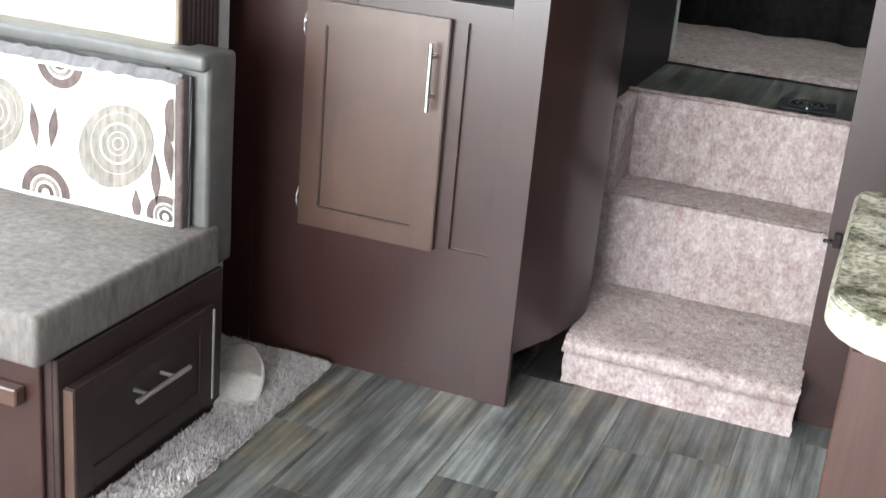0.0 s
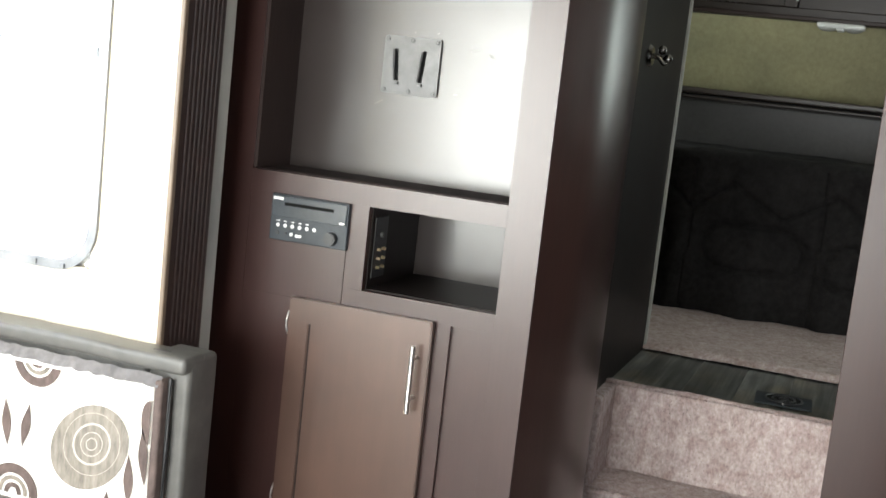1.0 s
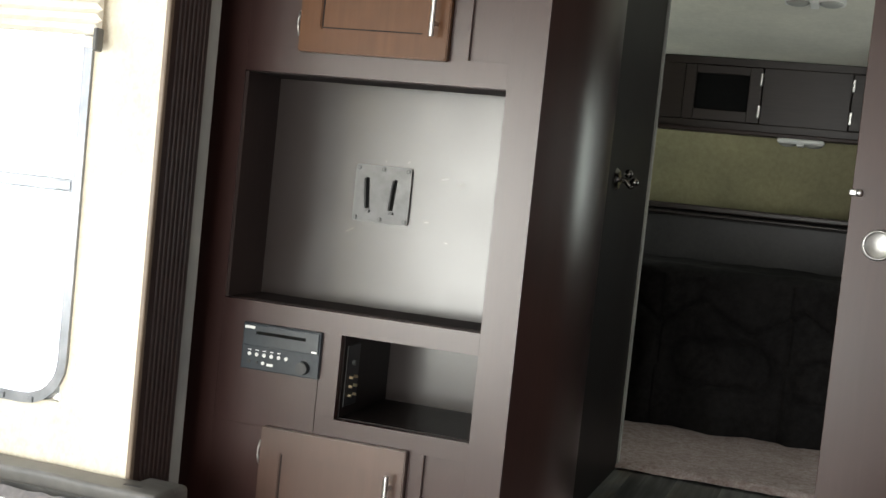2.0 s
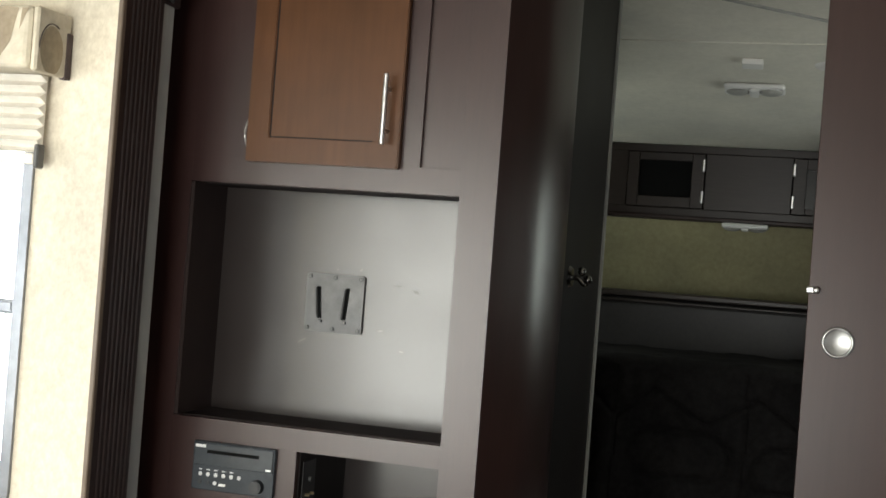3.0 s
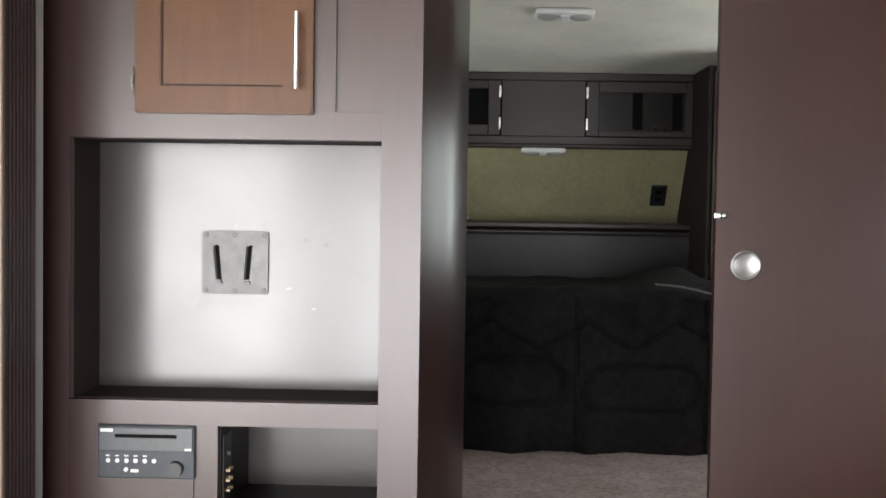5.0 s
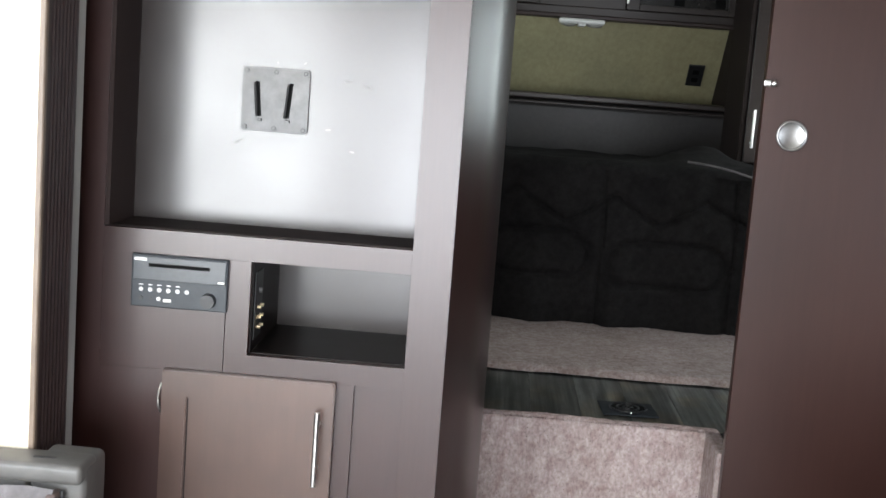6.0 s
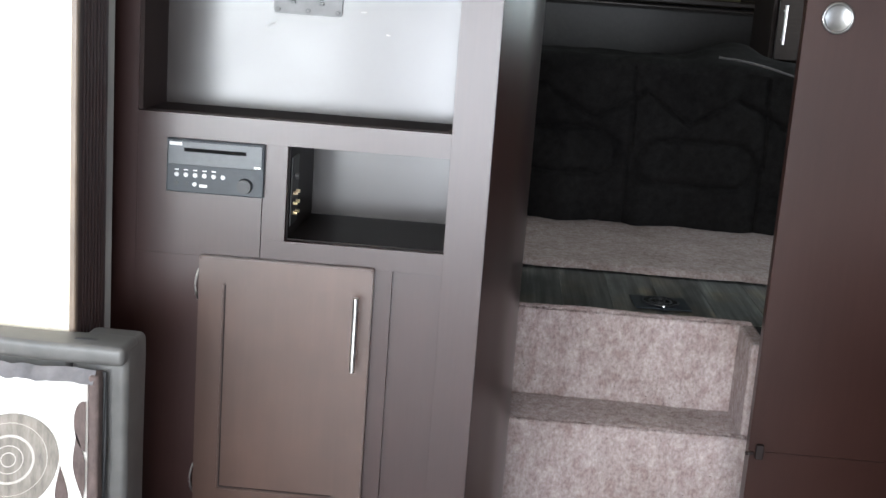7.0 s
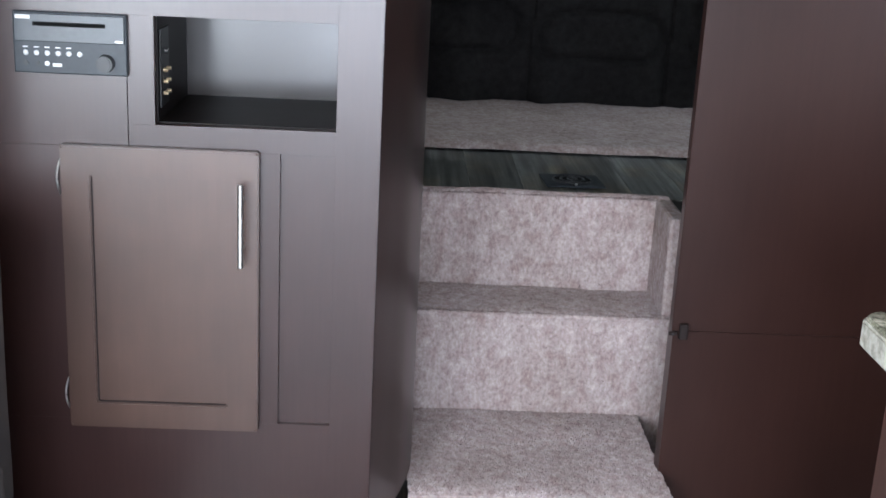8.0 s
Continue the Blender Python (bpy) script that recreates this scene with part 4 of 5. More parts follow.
part("corner_block", box(x - 0.030, x + 0.006, -0.160, -0.085, 1.985, 2.0285, 0.003), "dark_wood", jamb)
seal = thing("slide_seal", (-0.69, -0.14, 0.0), "grey rubber wiper seal with a crumpled upper end", "seal", kind="structure")
part("strip", box(x - 0.02, x + 0.004, -0.158, -0.106, 0.0, 1.984, 0.002), "seal", seal)
rnd = random.Random(4)
wave = [(x + 0.012 + 0.004 * math.sin(k * 1.9), -0.135 + 0.0086 * k + 0.0065 * math.sin(k * 1.05), 1.992 + 0.0180 * k) for k in range(13)]
part("crumpled_end", tube(smooth_line(wave, 4), 0.0060, 8), "headboard", seal, "crumpled dark rubber end", True)

# ---- window of the slide-out ----
win = thing("window_1", (-1.12, -0.29, 0.91), "large sliding window with rounded corners and a metal frame", "window", kind="structure")


def round_frame(x0, x1, z0, z1, r, w, y0, y1):
    """A frame with rounded corners, w wide."""
    def loop(grow):
        out = []
        for cx, cz, a0 in ((x1 - r, z1 - r, 0), (x0 + r, z1 - r, 90), (x0 + r, z0 + r, 180), (x1 - r, z0 + r, 270)):
            for k in range(7):
                a = radians(a0 + 15 * k)
                out.append((cx + (r + grow) * math.cos(a), cz + (r + grow) * math.sin(a)))
        return out
    bm = bmesh.new()
    rows = [[bm.verts.new((u, y, v)) for u, v in loop(g)] for g, y in ((0, y1), (0, y0), (w, y0), (w, y1))]
    n = len(rows[0])
    for a in range(4):
        for k in range(n):
            bm.faces.new((rows[a][k], rows[a][(k + 1) % n], rows[(a + 1) % 4][(k + 1) % n], rows[(a + 1) % 4][k]))
    bmesh.ops.recalc_face_normals(bm, faces=bm.faces[:])
    return bm


part("window_frame", round_frame(-1.405, -0.869, 0.920, 1.88, 0.075, 0.022, END - 0.008, END + 0.030), "alu", win)
part("meeting_rail", box(-1.41, -0.862, END + 0.004, END + 0.026, 1.338, 1.366, 0.003), "alu", win)
part("pane", box(-1.408, -0.864, END + 0.013, END + 0.016, 0.912, 1.338), "glass", win).visible_shadow = False
part("pane", box(-1.408, -0.864, END + 0.019, END + 0.022, 1.366, 1.888), "glass", win).visible_shadow = False
part("latch", box(-0.912, -0.874, END - 0.004, END + 0.004, 1.342, 1.362, 0.002), "alu", win)
for xx in (-1.0, -0.93):
    part("weep_clip", box(xx, xx + 0.012, END - 0.012, END - 0.006, 0.902, 0.914, 0.001), "alu", win)

shade = thing("pleated_shade", (-1.1, -0.34, 1.64), "white pleated window shade, half raised", "shade")
folds = [(END - (0.020 if k % 2 else 0.042), 1.80 - 0.0105 * k) for k in range(15)]
part("pleats", prism([*folds, (END - 0.018, folds[-1][1]), (END - 0.018, 1.80)], "x", -1.42, -0.822), "shade", shade)
part("bottom_bar", box(-1.42, -0.826, END - 0.040, END - 0.020, 1.630, 1.650, 0.003), "shade", shade)
part("end_cap", box(-0.826, -0.815, END - 0.042, END - 0.018, 1.622, 1.668, 0.003), "vinyl", shade)
val = thing("window_valance", (-1.1, -0.36, 1.80), "padded tan valance with a curved print over the window", "valance")
part("board", box(-1.46, -0.800, END - 0.115, END - 0.004, 1.802, 1.920, 0.014, seg=3), "valance", val)
part("end_panel", box(-0.7995, -0.786, END - 0.112, END - 0.004, 1.798, 1.918, 0.004), "valance", val, "tan fabric end panel")
# Brown strip stands for the shadow where the end panel meets the wall.
part("back_shadow", box(-0.7995, -0.7835, END - 0.020, END - 0.0005, 1.796, 1.885, 0.003, seg=2), "brown_print", val, "brown strip drawn as the shadow at the valance's back edge")
FY = END - 0.1156
# printed shapes: a broad tan field beside a cream wedge, a leaf at the top, and a disc on the end
for outline in ([(-1.46, 1.806), (-0.872, 1.806), (-0.842, 1.850), (-0.828, 1.912), (-0.846, 1.914), (-1.46, 1.914)], [(-0.824, 1.872), (-0.812, 1.902), (-0.806, 1.912), (-0.821, 1.913)]):
    bm = bmesh.new()
    bm.faces.new([bm.verts.new((u, FY, w)) for u, w in outline])
    bmesh.ops.recalc_face_normals(bm, faces=bm.faces[:])
    if bm.faces[:][0].normal.y > 0:
        bmesh.ops.reverse_faces(bm, faces=bm.faces[:])
    part("print", bm, "tan_print", val)
bm = bmesh.new()
bm.faces.new([bm.verts.new((-0.7853, END - 0.066 + 0.036 * math.cos(k * math.tau / 28), max(1.800, 1.842 + 0.046 * math.sin(k * math.tau / 28)))) for k in range(28)])
part("print", bm, "tan_print", val)
arc = [(-0.7850, END - 0.066 - 0.040 * math.cos(k * math.pi / 20), 1.842 + 0.050 * math.sin(k * math.pi / 20)) for k in range(14)]
part("print_line", tube(arc, 0.0010, 6), "brown_print", val)

# ---- dinette bench ----
bench = thing("dinette_bench", (-0.80, -0.60, 0.0), "dark wooden dinette bench base with a drawer", "bench")
BX = -0.560
part("base", box(-1.22, BX - 0.012, -0.86, -0.318, 0.0, 0.328, 0.003), "dark_wood", bench)
part("end_frame", box(BX - 0.012, BX, -0.862, -0.318, 0.0, 0.328, 0.002), "dark_wood", bench)
part("front_panel", box(-1.20, BX - 0.03, -0.872, -0.861, 0.0, 0.325, 0.002), "laminate", bench, "brown wooden bench front")
part("cleat", box(-1.20, -0.620, -0.900, -0.873, 0.236, 0.270, 0.003), "maple_low_lit", bench, "pale wooden cleat for the table")
dr = part("drawer", box(BX + 0.002, BX + 0.020, -0.848, -0.388, 0.045, 0.272, 0.002), "dark_wood", bench, "dark drawer front with a bevelled edge")
for a, b, c, e in ((-0.848, -0.796, 0.045, 0.272), (-0.440, -0.388, 0.045, 0.272), (-0.796, -0.440, 0.045, 0.090), (-0.796, -0.440, 0.227, 0.272)):
    part("drawer_rail", box(BX + 0.0195, BX + 0.0245, a, b, c, e, 0.0015), "dark_wood", dr)
# Raised pale strip draws the bright highlight on the drawer's right edge.
part("edge_strip", box(BX + 0.0246, BX + 0.0262, -0.3950, -0.3885, 0.055, 0.262), "seal", dr, "pale strip drawn as the highlight on the drawer's edge")
part("edge_strip", box(BX + 0.001, BX + 0.0225, -0.8505, -0.8485, 0.05, 0.268), "maple_low_lit", dr, "worn tan edge of the drawer")
hz = 0.194
part("handle", rod((BX + 0.056, -0.705, hz), (BX + 0.056, -0.530, hz), 0.0055, 14), "chrome", dr, "brushed nickel bar pull", True)
for yy in (-0.668, -0.580):
    part("post", rod((BX + 0.022, yy, hz), (BX + 0.056, yy, hz), 0.0045, 10), "chrome", dr)


def cushion(x0, x1, y0, y1, z0, z1, r, puff, name, material, parent, label=""):
    """A padded block with soft edges and a slightly crowned, uneven skin."""
    bm = box(x0, x1, y0, y1, z0, z1, r, seg=4)
    bmesh.ops.subdivide_edges(bm, edges=[e for e in bm.edges if e.calc_length() > 0.09], cuts=14, use_grid_fill=True)
    cx, cy, cz = (x0 + x1) / 2, (y0 + y1) / 2, (z0 + z1) / 2
    for v in bm.verts:
        u, w, h = (v.co.x - cx) / (x1 - x0) * 2, (v.co.y - cy) / (y1 - y0) * 2, (v.co.z - cz) / (z1 - z0) * 2
        n = noise.noise((v.co.x * 9, v.co.y * 9, v.co.z * 9))
        v.co.z += puff * h * (1 - u * u) * (1 - w * w) + 0.003 * n
        v.co.x += 0.002 * n
    return part(name, bm, material, parent, label, True)


seat = thing("seat_cushion", (-0.85, -0.62, 0.33), "thick grey woven seat cushion on the dinette bench", "cushion")
cushion(-1.20, -0.558, -0.918, -0.335, 0.331, 0.428, 0.012, 0.010, "cushion", "fabric", seat)
back = thing("backrest_cushion", (-0.85, -0.37, 0.43), "bench backrest with a cream circle print and grey vinyl border", "cushion")
cushion(-1.24, -0.662, -0.378, -0.318, 0.330, 0.784, 0.012, 0.0, "shell", "vinyl", back, "grey vinyl shell")
cushion(-0.6615, -0.566, -0.378, -0.272, 0.330, 0.784, 0.012, 0.0, "end_block", "vinyl", back, "grey vinyl end of the shell")
cushion(-1.24, -0.567, -0.398, -0.317, 0.754, 0.787, 0.010, 0.0, "top_roll", "vinyl", back, "grey vinyl top roll")
cushion(-1.22, -0.618, -0.418, -0.372, 0.426, 0.736, 0.012, 0.0, "pad", "cream", back, "cream fabric pad printed with circles and leaves")
part("pad_end", box(-0.621, -0.602, -0.4165, -0.374, 0.424, 0.742, 0.006, seg=3), "brown_print", back, "brown cloth end of the pad", True)
part("pad_welt", tube([(-0.600, -0.392, 0.424), (-0.598, -0.394, 0.60), (-0.600, -0.392, 0.744)], 0.004), "black", back, "dark seam at the pad's end", True)
ruffle = sheet(lambda u, v: (-1.20 + 0.590 * u, -0.4045 - 0.0175 * v - 0.0016 * math.sin(u * 120 + 1.5 * math.sin(u * 31)) * (0.4 + v), 0.750 - 0.020 * v + 0.0015 * math.sin(u * 63 + 2 * math.sin(u * 17))), 150, 4)
part("ruffle", ruffle, "ruffle", back, "gathered lilac-grey fabric band", True)
part("slit", box(-0.660, -0.622, -0.366, -0.358, 0.7865, 0.7885), "black", back, "small dark slit in the top")
PY = -0.4200


def print_patch(cx, cz, rx, rz, inner, material, tilt=0.0, leaf=False, lift=0.0):
    """A flat printed shape on the pad: a ring or disc, or a pointed leaf, cut off at the pad's edges."""
    def rim(s):
        out = []
        for k in range(36):
            a = k * math.tau / 36
            u, w = s * rx * math.cos(a), s * rz * math.sin(a)
            if leaf:
                u *= 1 - min(1.0, abs(w) / rz) ** 1.6 if rz else 1
            c, n = math.cos(tilt), math.sin(tilt)
            px, pz = cx + u * c - w * n, cz + u * n + w * c
            out.append((min(max(px - 0.009, -1.21), -0.6215), PY - lift, min(max(pz, 0.442), 0.722)))
        return out
    bm = bmesh.new()
    o = [bm.verts.new(p) for p in rim(1.0)]
    if inner:
        i = [bm.verts.new(p) for p in rim(inner)]
        for k in range(36):
            q = (o[k], o[(k + 1) % 36], i[(k + 1) % 36], i[k])
            bm.faces.new(q)
    else:
        bm.faces.new(o)
    bmesh.ops.recalc_face_normals(bm, faces=bm.faces[:])
    if bm.faces[:][0].normal.y > 0:
        bmesh.ops.reverse_faces(bm, faces=bm.faces[:])
    part("print", bm, material, back)


for cx, cz, r, tl in ((-0.748, 0.578, 0.088, 0.80), (-1.057, 0.592, 0.080, 0.70)):
    print_patch(cx, cz, r * 0.90, r * 1.15, 0.0, "pale_taupe", -tl)
    for scale, hole, lift in ((0.74, 0.985, 0.0003), (0.50, 0.90, 0.0003), (0.29, 0.93, 0.0003), (0.15, 0.86, 0.0003)):
        print_patch(cx + 0.006, cz + 0.008, r * scale * 0.93, r * scale * 1.1, hole, "ring_print", -tl, lift=lift)
for cx, cz, r in ((-0.882, 0.735, 0.058), (-0.925, 0.445, 0.062), (-0.628, 0.452, 0.045)):
    print_patch(cx, cz, r, r, 0.66, "brown_print")
    print_patch(cx, cz, r * 0.58, r * 0.58, 0.74, "taupe")
    print_patch(cx, cz, r * 0.34, r * 0.34, 0.5, "brown_print")
print_patch(-0.612, 0.655, 0.020, 0.045, 0.0, "brown_print", 0.1)
for cx, cz, h, tl in ((-0.950, 0.590, 0.044, 0.1), (-0.902, 0.592, 0.042, -0.15), (-0.652, 0.530, 0.048, 0.05), (-0.622, 0.585, 0.052, 0.1), (-0.698, 0.462, 0.032, 0.05), (-1.16, 0.50, 0.044, 0.1)):
    print_patch(cx, cz, 0.0115, h * 1.2, 0.0, "brown_print", tl, True)

# ---- rug and slipper ----
rug = thing("shag_rug", (-0.6, -1.0, 0.0), "light grey shaggy runner rug beside the bench", "rug")


def rug_top(u, v):
    x, y = -0.545 + 0.155 * u, -1.9 + 1.885 * v
    edge = 0.010 * noise.noise((y * 25, 3, u * 2)) if u == 1 else 0
    return (x - 0.045 * v * u + edge, y + 0.008 * noise.noise((x * 30, 0, 5)) * (v == 1), 0.012 + 0.003 * noise.noise((x * 40, y * 40, 0)) - 0.011 * (u == 1 or v == 1))


bm = sheet(rug_top, 14, 150)
bm2 = sheet(lambda u, v: (-0.74 + 0.198 * u, -0.318 + 0.300 * v, 0.012 + 0.003 * noise.noise((u * 9, v * 12, 2)) - 0.011 * (v == 1)), 14, 22)
join(bm, bm2)
bmesh.ops.recalc_face_normals(bm, faces=bm.faces[:])
rnd = random.Random(9)
spots = []
for f in rnd.choices(bm.faces[:], [f.calc_area() for f in bm.faces], k=46000):
    a, b = rnd.random(), rnd.random()
    v = [w.co for w in f.verts]
    p = v[0] + (v[1] - v[0]) * a + (v[-1] - v[0]) * b
    if p.y > -1.0:
        spots.append((p, (0, 0, 1)))
fuzz = pile(spots, 0.011, 0.0028, 3)
part("backing", bm, "rug", rug, "", True)
tagged(part("nap", fuzz, "rug", rug), kind="stuff")

slip = thing("slipper", (-0.56, -0.23, 0.02), "cream terry cloth slipper lying on the rug", "slipper")
SL = pose(-0.550, -0.260, 0.030, 14, 0, 24)
out = [(0.058 * math.cos(a) * (1.0 + 0.12 * math.sin(a)), 0.130 * math.sin(a)) for a in (k * math.tau / 32 for k in range(32))]
bm = prism(out, "z", -0.012, 0.004, 0.003)
bm.transform(SL)
part("sole", bm, "slipper", slip, "pale flat sole", True)
bm = sheet(lambda u, v: (0.050 * (2 * u - 1) * (1 - 0.45 * v * v), 0.02 + 0.105 * v, 0.004 + 0.022 * math.sin(math.pi * u) * (1 - 0.55 * v)), 16, 12)
bmesh.ops.solidify(bm, geom=bm.faces[:], thickness=0.004)
bm.transform(SL)
part("upper", bm, "slipper", slip, "", True)

# ---- kitchen counter ----
kit = thing("kitchen_counter", (1.0, -0.8, 0.0), "reddish brown kitchen cabinet end with a speckled worktop", "counter")
CT = 0.790


def rounded(x0, x1, y0, y1, rs):
    out = []
    for (cx, cy, a0), r in zip(((x1, y1, 0), (x0, y1, 90), (x0, y0, 180), (x1, y0, 270)), rs):
        sx, sy = (-1 if cx == x1 else 1), (-1 if cy == y1 else 1)
        for k in range(9):
            a = radians(a0 + 90 * k / 8)
            out.append((cx + sx * r + r * math.cos(a), cy + sy * r + r * math.sin(a)))
    return out


CY0, CY1 = -1.095, -0.508
part("body", box(0.715, 1.60, CY0 + 0.055, CY1 - 0.04, 0.06, CT - 0.042, 0.004), "counter_wood", kit)
part("end_stile", box(0.700, 0.7145, CY0 + 0.050, CY0 + 0.095, 0.0, CT - 0.042, 0.003), "hall", kit)
part("end_panel", box(0.706, 0.7145, CY0 + 0.096, CY1 - 0.045, 0.05, CT - 0.042, 0.002), "counter_wood", kit)
part("toe_kick", box(0.75, 1.60, CY0 + 0.085, CY1 - 0.07, 0.0, 0.06), "black", kit)
part("face_rail", box(0.7005, 1.60, CY0 + 0.035, CY0 + 0.0545, 0.06, CT - 0.045, 0.003), "counter_wood", kit)
work = thing("worktop", (1.1, -0.9, CT - 0.04), "speckled beige and green worktop with a rounded corner", "worktop")
part("slab", prism(rounded(0.669, 1.595, CY0 + 0.003, CY1 - 0.003, (0.01, 0.034, 0.108, 0.01)), "z", CT - 0.036, CT, 0.002), "granite", work)
part("edge_band", prism(rounded(0.664, 1.597, CY0, CY1, (0.012, 0.036, 0.112, 0.012)), "z", CT - 0.042, CT - 0.005, 0.003), "granite_edge", work, "pale speckled front edge")

# ---- bedroom ----
bed = thing("bed", (0.45, 2.6, LAND), "high bed covered to the floor by a charcoal quilted bedspread", "bed")


def groove(d, w):
    return -0.013 * math.exp(-((d / w) ** 2))


def quilt(x, z):
    """Depth of the stitched pattern on the hanging side, with the cloth's own folds."""
    x += 0.035 * noise.noise((x * 2.3, 8, z * 2.7))
    h = z - LAND + 0.025 * noise.noise((x * 2.9, 2, z * 2.1))
    zig = 0.50 - 0.11 * abs(((x / 0.33) % 1.0) * 2 - 1)
    out = groove(h - zig, 0.010)
    k = math.floor(x / 0.46)
    cx = x - 0.46 * k - 0.23
    dx, dz = max(abs(cx) - 0.10 - 0.03 * math.sin(k * 2.1), 0.0), h - 0.25 - 0.02 * math.cos(k * 1.7)
    out += groove(math.hypot(dx, dz) - 0.080, 0.011)
    out += groove(cx - 0.228, 0.010) * 0.6
    fall = max(0.0, 1 - h / 0.62)
    out += 0.020 * fall * noise.noise((x * 9, 1, z * 1.2)) + 0.010 * noise.noise((x * 17, 4, z * 7)) + 0.012 * noise.noise((x * 4, 3, z * 3))
    return out


BT = 1.215


def bed_skin(u, v):
    x = -0.88 + 2.55 * u
    if v < 0.6:
        z = LAND + 0.012 + (BT - LAND - 0.05) * v / 0.6
        lean = 0.03 * math.sin(v / 0.6 * math.pi / 2)
        return (x, 2.035 + lean - quilt(x, z) * 1.2 + 0.018 * math.sin(x * 21) * (1 - v / 0.6), z + 0.012 * noise.noise((x * 4, 0, 0)) * (v == 0))
    s = (v - 0.6) / 0.4
    y = 2.065 + 0.95 * s ** 1.4
    z = BT - 0.038 * math.exp(-s * 16) - 0.02 * s + 0.012 * noise.noise((x * 4, y * 4, 9)) + 0.006 * noise.noise((x * 12, y * 12, 3))
    z += 0.070 * math.exp(-(((x - 0.85) / 0.16) ** 2) - ((y - 2.45) / 0.25) ** 2) + 0.014 * noise.noise((x * 9, y * 3, 5)) * (x > 0.6)
    return (x, y, z)


part("bedspread", sheet(bed_skin, 300, 120), "bedspread", bed, "", True)
part("mattress_core", box(-0.88, 1.66, 2.14, 3.02, LAND, BT - 0.07, 0.02), "bedspread", bed)
# Pale tube draws the sheet's edge with the sheen on the bed's top.
fold = smooth_line([(0.74, 2.10, 1.232), (0.82, 2.075, 1.226), (0.90, 2.055, 1.212), (0.98, 2.040, 1.192), (1.06, 2.040, 1.176)], 5)
part("sheet_edge_sheen", tube(fold, 0.004, 8), "ruffle", bed, "pale line for the sheet's edge and the bed's sheen", True)
hb = thing("headboard", (0.45, 3.2, LAND), "dark padded headboard under the tan wall", "headboard")
part("pad", box(-0.89, 1.70, 3.06, 3.37, LAND + 0.02, 1.405, 0.03, seg=3), "headboard", hb)
part("top_moulding", box(-0.89, 1.70, 3.04, 3.375, 1.407, 1.432, 0.006, seg=2), "bed_cabinet", hb)
part("moulding_line", box(-0.89, 1.70, 3.025, 3.052, 1.386, 1.396, 0.003), "bed_cabinet", hb)
oc = thing("overhead_cabinet", (0.45, 3.2, 1.76), "dark overhead cabinet with a centre door and open cubbies", "cabinet")
CY = 3.05
CZ0, CZ1 = 1.775, 2.085
for name, x0, x1, z0, z1 in (
    ("rail", -0.90, 1.71, CZ0, 1.808),
    ("rail", -0.90, 1.71, 2.052, CZ1),
    ("centre_panel", 0.188, 0.554, 1.8085, 2.0515),
    ("stile", -0.90, -0.150, 1.8085, 2.0515),
    ("stile", 1.050, 1.71, 1.8085, 2.0515),
):
    part(name, box(x0, x1, CY, CY + 0.02, z0, z1, 0.002), "bed_cabinet", oc)
part("cubby_back", box(-0.90, 1.71, 3.30, 3.312, CZ0, CZ1), "slot", oc)
part("cubby_floor", box(-0.90, 1.71, CY + 0.021, 3.30, CZ0, CZ0 + 0.012), "bed_cabinet", oc)
part("cubby_top", box(-0.90, 1.71, CY + 0.021, 3.29, CZ1 - 0.035, CZ1 - 0.02), "bed_cabinet", oc)
for x0, x1, a, b, c, e, hx, pane in ((-0.148, 0.184, -0.100, 0.130, 1.856, 2.014, 0.181, "slot"), (0.558, 1.046, 0.613, 0.990, 1.836, 2.002, 0.561, "smoked")):
    od = part("door", box(a - 0.006, b + 0.006, CY + 0.004, CY + 0.009, c - 0.006, e + 0.006), pane, oc, "framed door with a dark smoked pane")
    for u0, u1, w0, w1 in ((x0, a, 1.810, 2.048), (b, x1, 1.810, 2.048), (a, b, 1.810, c), (a, b, e, 2.048)):
        part("door_stile" if w1 - w0 > 0.2 else "door_rail", box(u0 + 0.0003, u1 - 0.0003, CY - 0.008, CY + 0.012, w0, w1, 0.002), "bed_cabinet", od)
    for z in (1.861, 1.999):
        part("hinge", box(hx - 0.006, hx + 0.006, CY - 0.022, CY - 0.006, z - 0.027, z + 0.027, 0.003), "chrome", od, "pale metal hinge")
    if pane == "smoked":
        # Black bars on the pane's front draw dark reflections in the smoked glass.
        for u in (0.781, 0.954):
            part("pane_reflection", box(u - 0.022, u + 0.022, CY + 0.002, CY + 0.0038, 1.842, 2.0), "slot", od, "black bar drawn on the pane as a dark reflection")
        part("pull", box(1.016, 1.024, CY - 0.020, CY - 0.006, 1.862, 1.992, 0.003), "chrome", od, "slim pale pull")
part("bottom_board", box(-0.90, 1.71, CY - 0.03, 3.37, 1.757, CZ0 - 0.001, 0.003), "dark_wood", oc)


def reading_light(at, w, tilt):
    """A white twin lamp with two lenses and a middle switch."""
    lamp = thing("ceiling_light", at, "white plastic double dome light, switched off", "light", "bedroom lights")
    m = Matrix.Translation(at) @ pose(0, 0, 0, tilt, 0, 0)
    def add(name, bm, material, label="", smooth=False):
        bm.transform(m)
        part(name, bm, material, lamp, label, smooth)
    add("housing", box(-w / 2, w / 2, -0.045, 0.045, -0.022, 0, 0.010, seg=3), "white", "", True)
    for s in (-1, 1):
        add("lens", ball((s * w * 0.27, 0, -0.020), 0.5, (w * 0.40, 0.07, 0.03)), "seal", "frosted lens", True)
    add("switch", box(-0.016, 0.016, -0.04, 0.04, -0.032, -0.020, 0.004), "white")
    return lamp


TILT = math.degrees(math.atan(0.15))
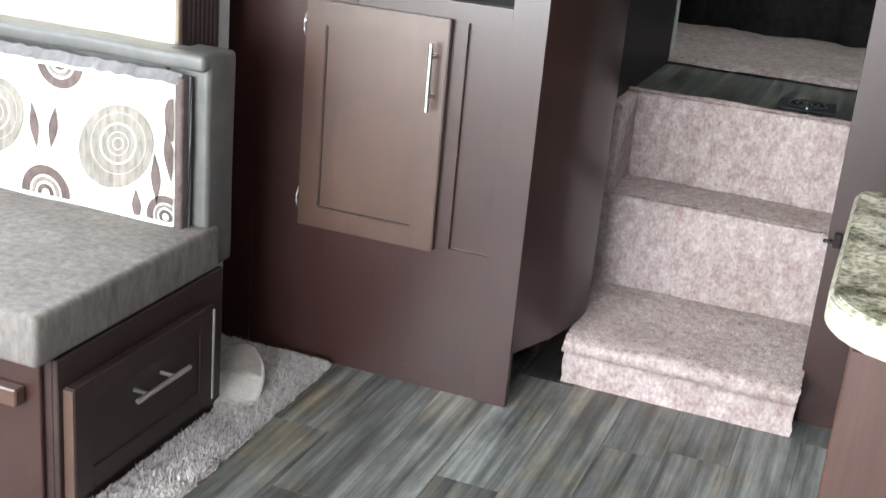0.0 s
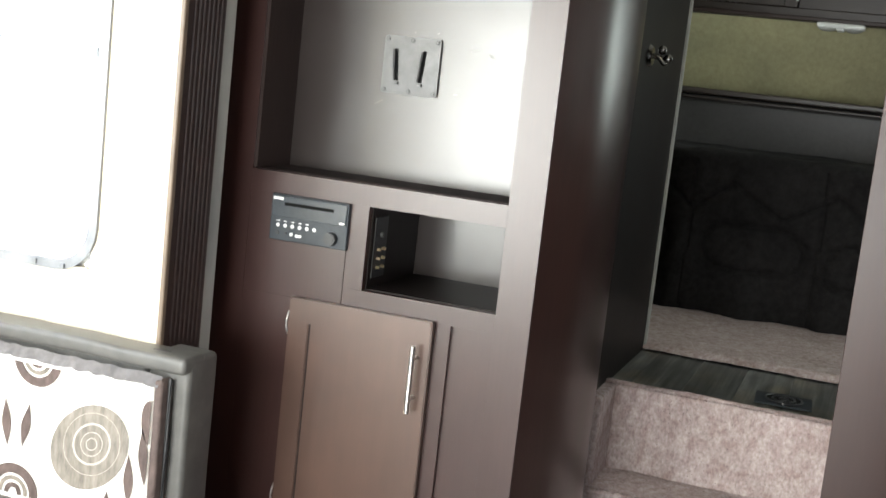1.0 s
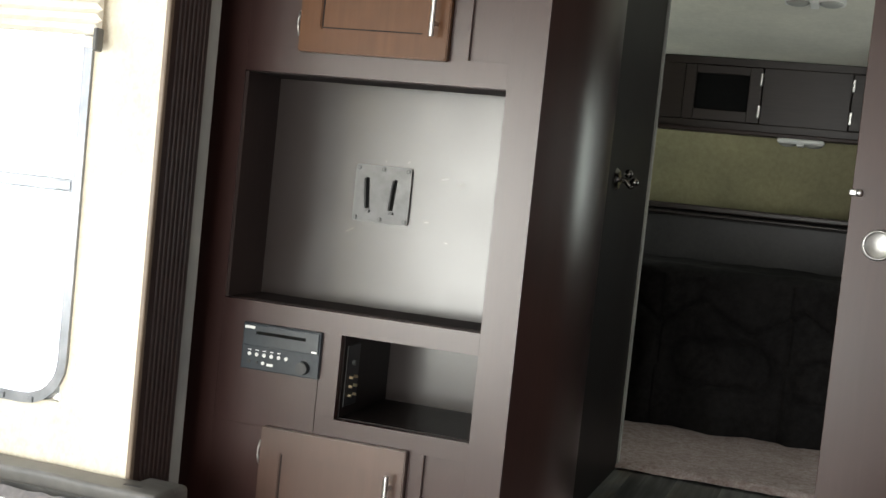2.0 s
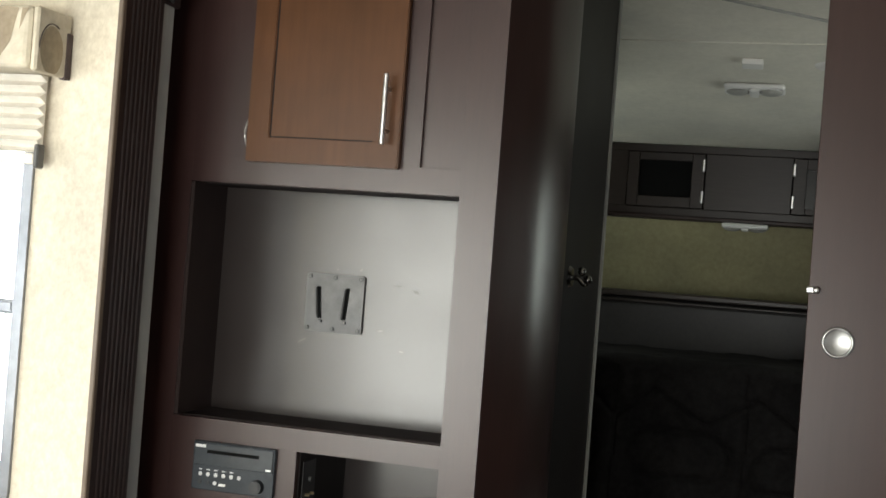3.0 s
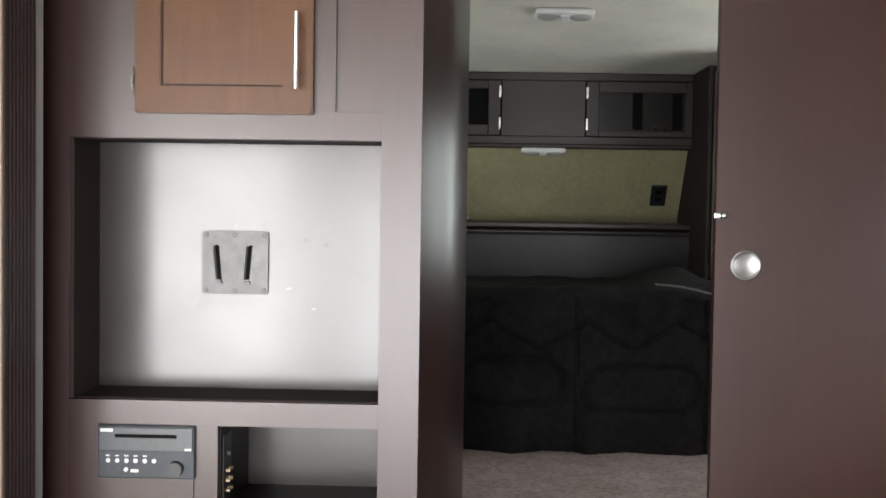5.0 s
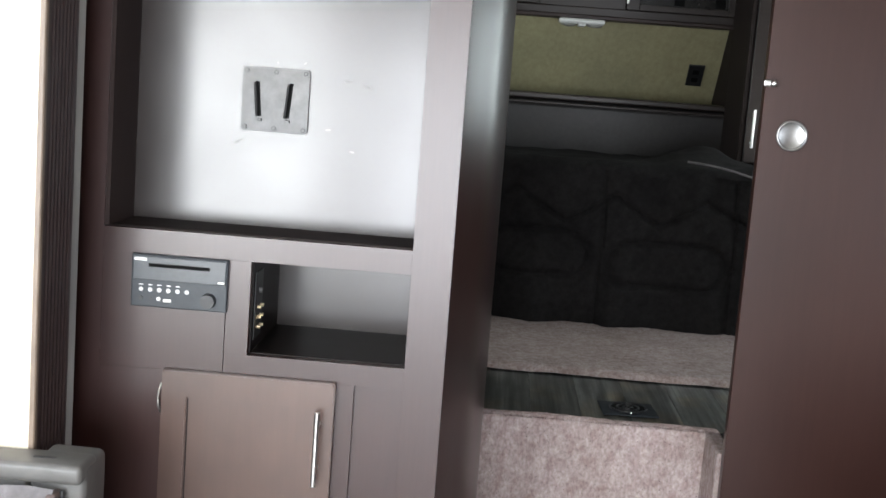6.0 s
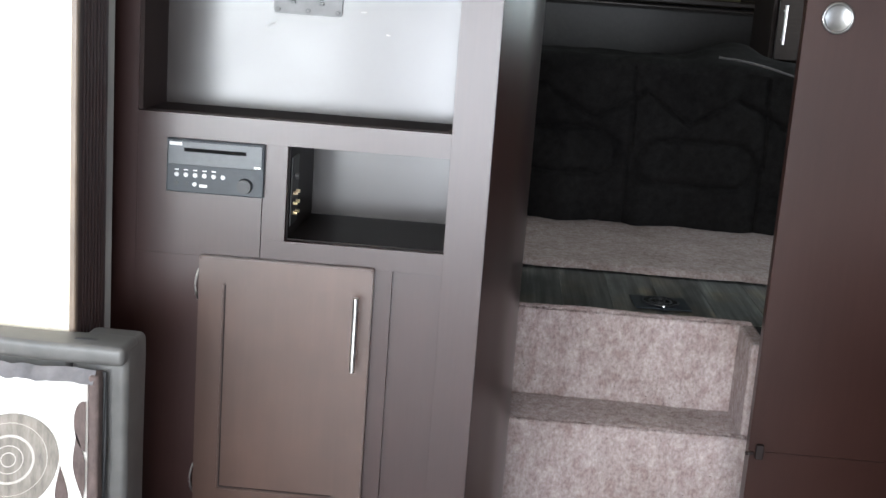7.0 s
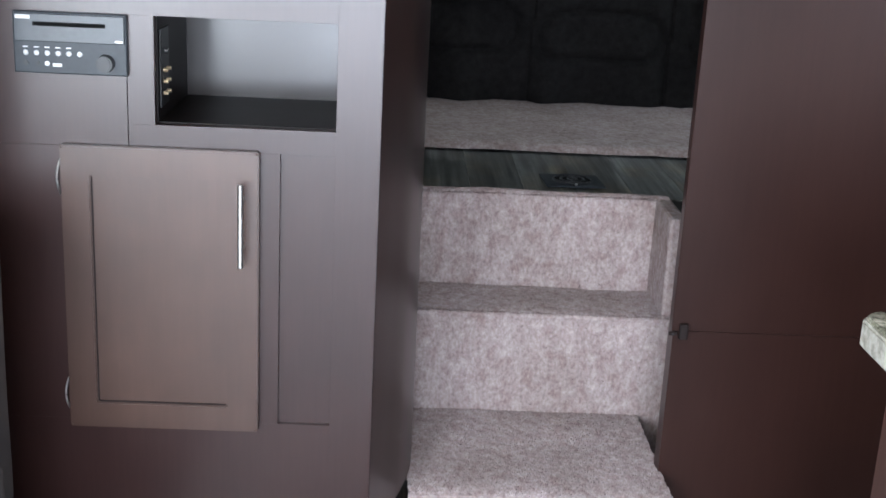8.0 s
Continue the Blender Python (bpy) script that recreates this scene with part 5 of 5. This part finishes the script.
reading_light((0.402, 2.18, slope(2.18) - 0.001), 0.215, -TILT)
reading_light((0.372, 3.035, 1.7565), 0.195, 0)
YD = 1.90
det = thing("smoke_detector", (0.40, YD, slope(YD)), "small square white detector on the bedroom ceiling", "detector")
bm = box(-0.035, 0.035, -0.03, 0.03, -0.022, -0.001, 0.004, seg=2)
bm.transform(pose(0.400, YD, slope(YD), -TILT))
part("body", bm, "white", det)
ov = thing("ceiling_vent", (0.66, 1.93, slope(1.93)), "oval white ceiling vent in the bedroom", "vent")
bm = ball((0, 0, 0), 0.5, (0.125, 0.10, 0.034), 24)
bm.transform(pose(0.665, 1.93, slope(1.93), -TILT))
part("body", bm, "white", ov, "", True)
for y0 in (1.10, 1.72):
    solo("ceiling_batten", tube([(-0.9, y0, slope(y0)), (1.7, y0, slope(y0))], 0.004, 6), "ceiling", "thin cream batten over a ceiling seam", "batten", kind="structure")
a, b = Vector((-0.35, 0.955, slope(0.955) - 0.003)), Vector((1.30, 1.875, slope(1.875) - 0.003))
solo("ceiling_crease", tube([a.lerp(b, k / 8) for k in range(9)], 0.0055, 6), "seal", "slanting moulding across the bedroom ceiling", "moulding", kind="structure")
out = thing("wall_outlet", (0.909, 3.267, 1.56), "black outlet plate on the tan wall", "outlet")
bm = box(-0.035, 0.035, -0.008, 0.001, -0.060, 0.060, 0.003)
bm.transform(pose(0.909, 3.267, 1.56, 40.4))
part("plate", bm, "black", out)
for dz in (-0.022, 0.022):
    bm = box(-0.014, 0.014, -0.0095, -0.0075, dz - 0.012, dz + 0.012, 0.0015)
    bm.transform(pose(0.909, 3.267, 1.56, 40.4))
    part("socket", bm, "slot", out)
ward = thing("wardrobe", (1.4, 2.5, LAND), "dark bedroom wardrobe with a nickel pull", "wardrobe")
part("body", box(1.030, 1.71, 2.64, 3.02, LAND, 2.08, 0.003), "hall", ward)
part("side_panel", box(1.012, 1.030, 2.63, 3.018, LAND, 2.08, 0.002), "edge", ward, "black side panel")
part("back_filler", box(1.012, 1.030, 3.019, 3.37, 1.434, 1.756, 0.001), "edge", ward, "black filler strip")
wd = part("door", box(1.034, 1.40, 2.620, 2.639, 1.22, 2.06, 0.003), "bed_cabinet", ward)
h = part("handle", rod((1.056, 2.59, 1.28), (1.056, 2.59, 1.43), 0.006, 12), "chrome", wd, "nickel bar pull", True)
for z in (1.30, 1.41):
    part("post", rod((1.056, 2.59, z), (1.056, 2.62, z), 0.0045, 8), "chrome", h)

# ---- floor of vinyl planks ----
floor = thing("floor", (0.4, -2.0, -0.02), "weathered grey vinyl plank floor", "floor", kind="structure")
part("underlay", box(-0.70, 1.60, -4.61, 0.62, -0.06, -0.0035), "joint", floor)
rnd = random.Random(21)
PW = 0.135
shapes = {}
for length in (0.55, 0.8, 1.05):
    bm = box(0.0003, PW - 0.0003, 0.0005, length - 0.0005, -0.0035, 0.0, 0.0005)
    me = bpy.data.meshes.new("plank")
    bm.to_mesh(me)
    bm.free()
    me.materials.append(M["plank"])
    shapes[length] = me


def lay(x, y, z, length, parent):
    ob = new("plank", shapes[length])
    ob.parent = parent
    ob.matrix_parent_inverse = parent.matrix_basis.inverted()
    ob.matrix_basis = Matrix.Translation((x, y, z))


col = 0
x = -0.70
while x < 1.46:
    y = -4.605
    while y < 0.2:
        length = rnd.choice((0.55, 0.8, 1.05))
        lay(x, y, 0.0, length, floor)
        y += length
    x += PW
upper = thing("upper_floor", (0.35, 1.05, LAND - 0.004), "weathered grey vinyl planks at the head of the steps", "floor", kind="structure")
for k in range(10):
    lay(PW * k - 0.06, 0.822, LAND, 0.55, upper)
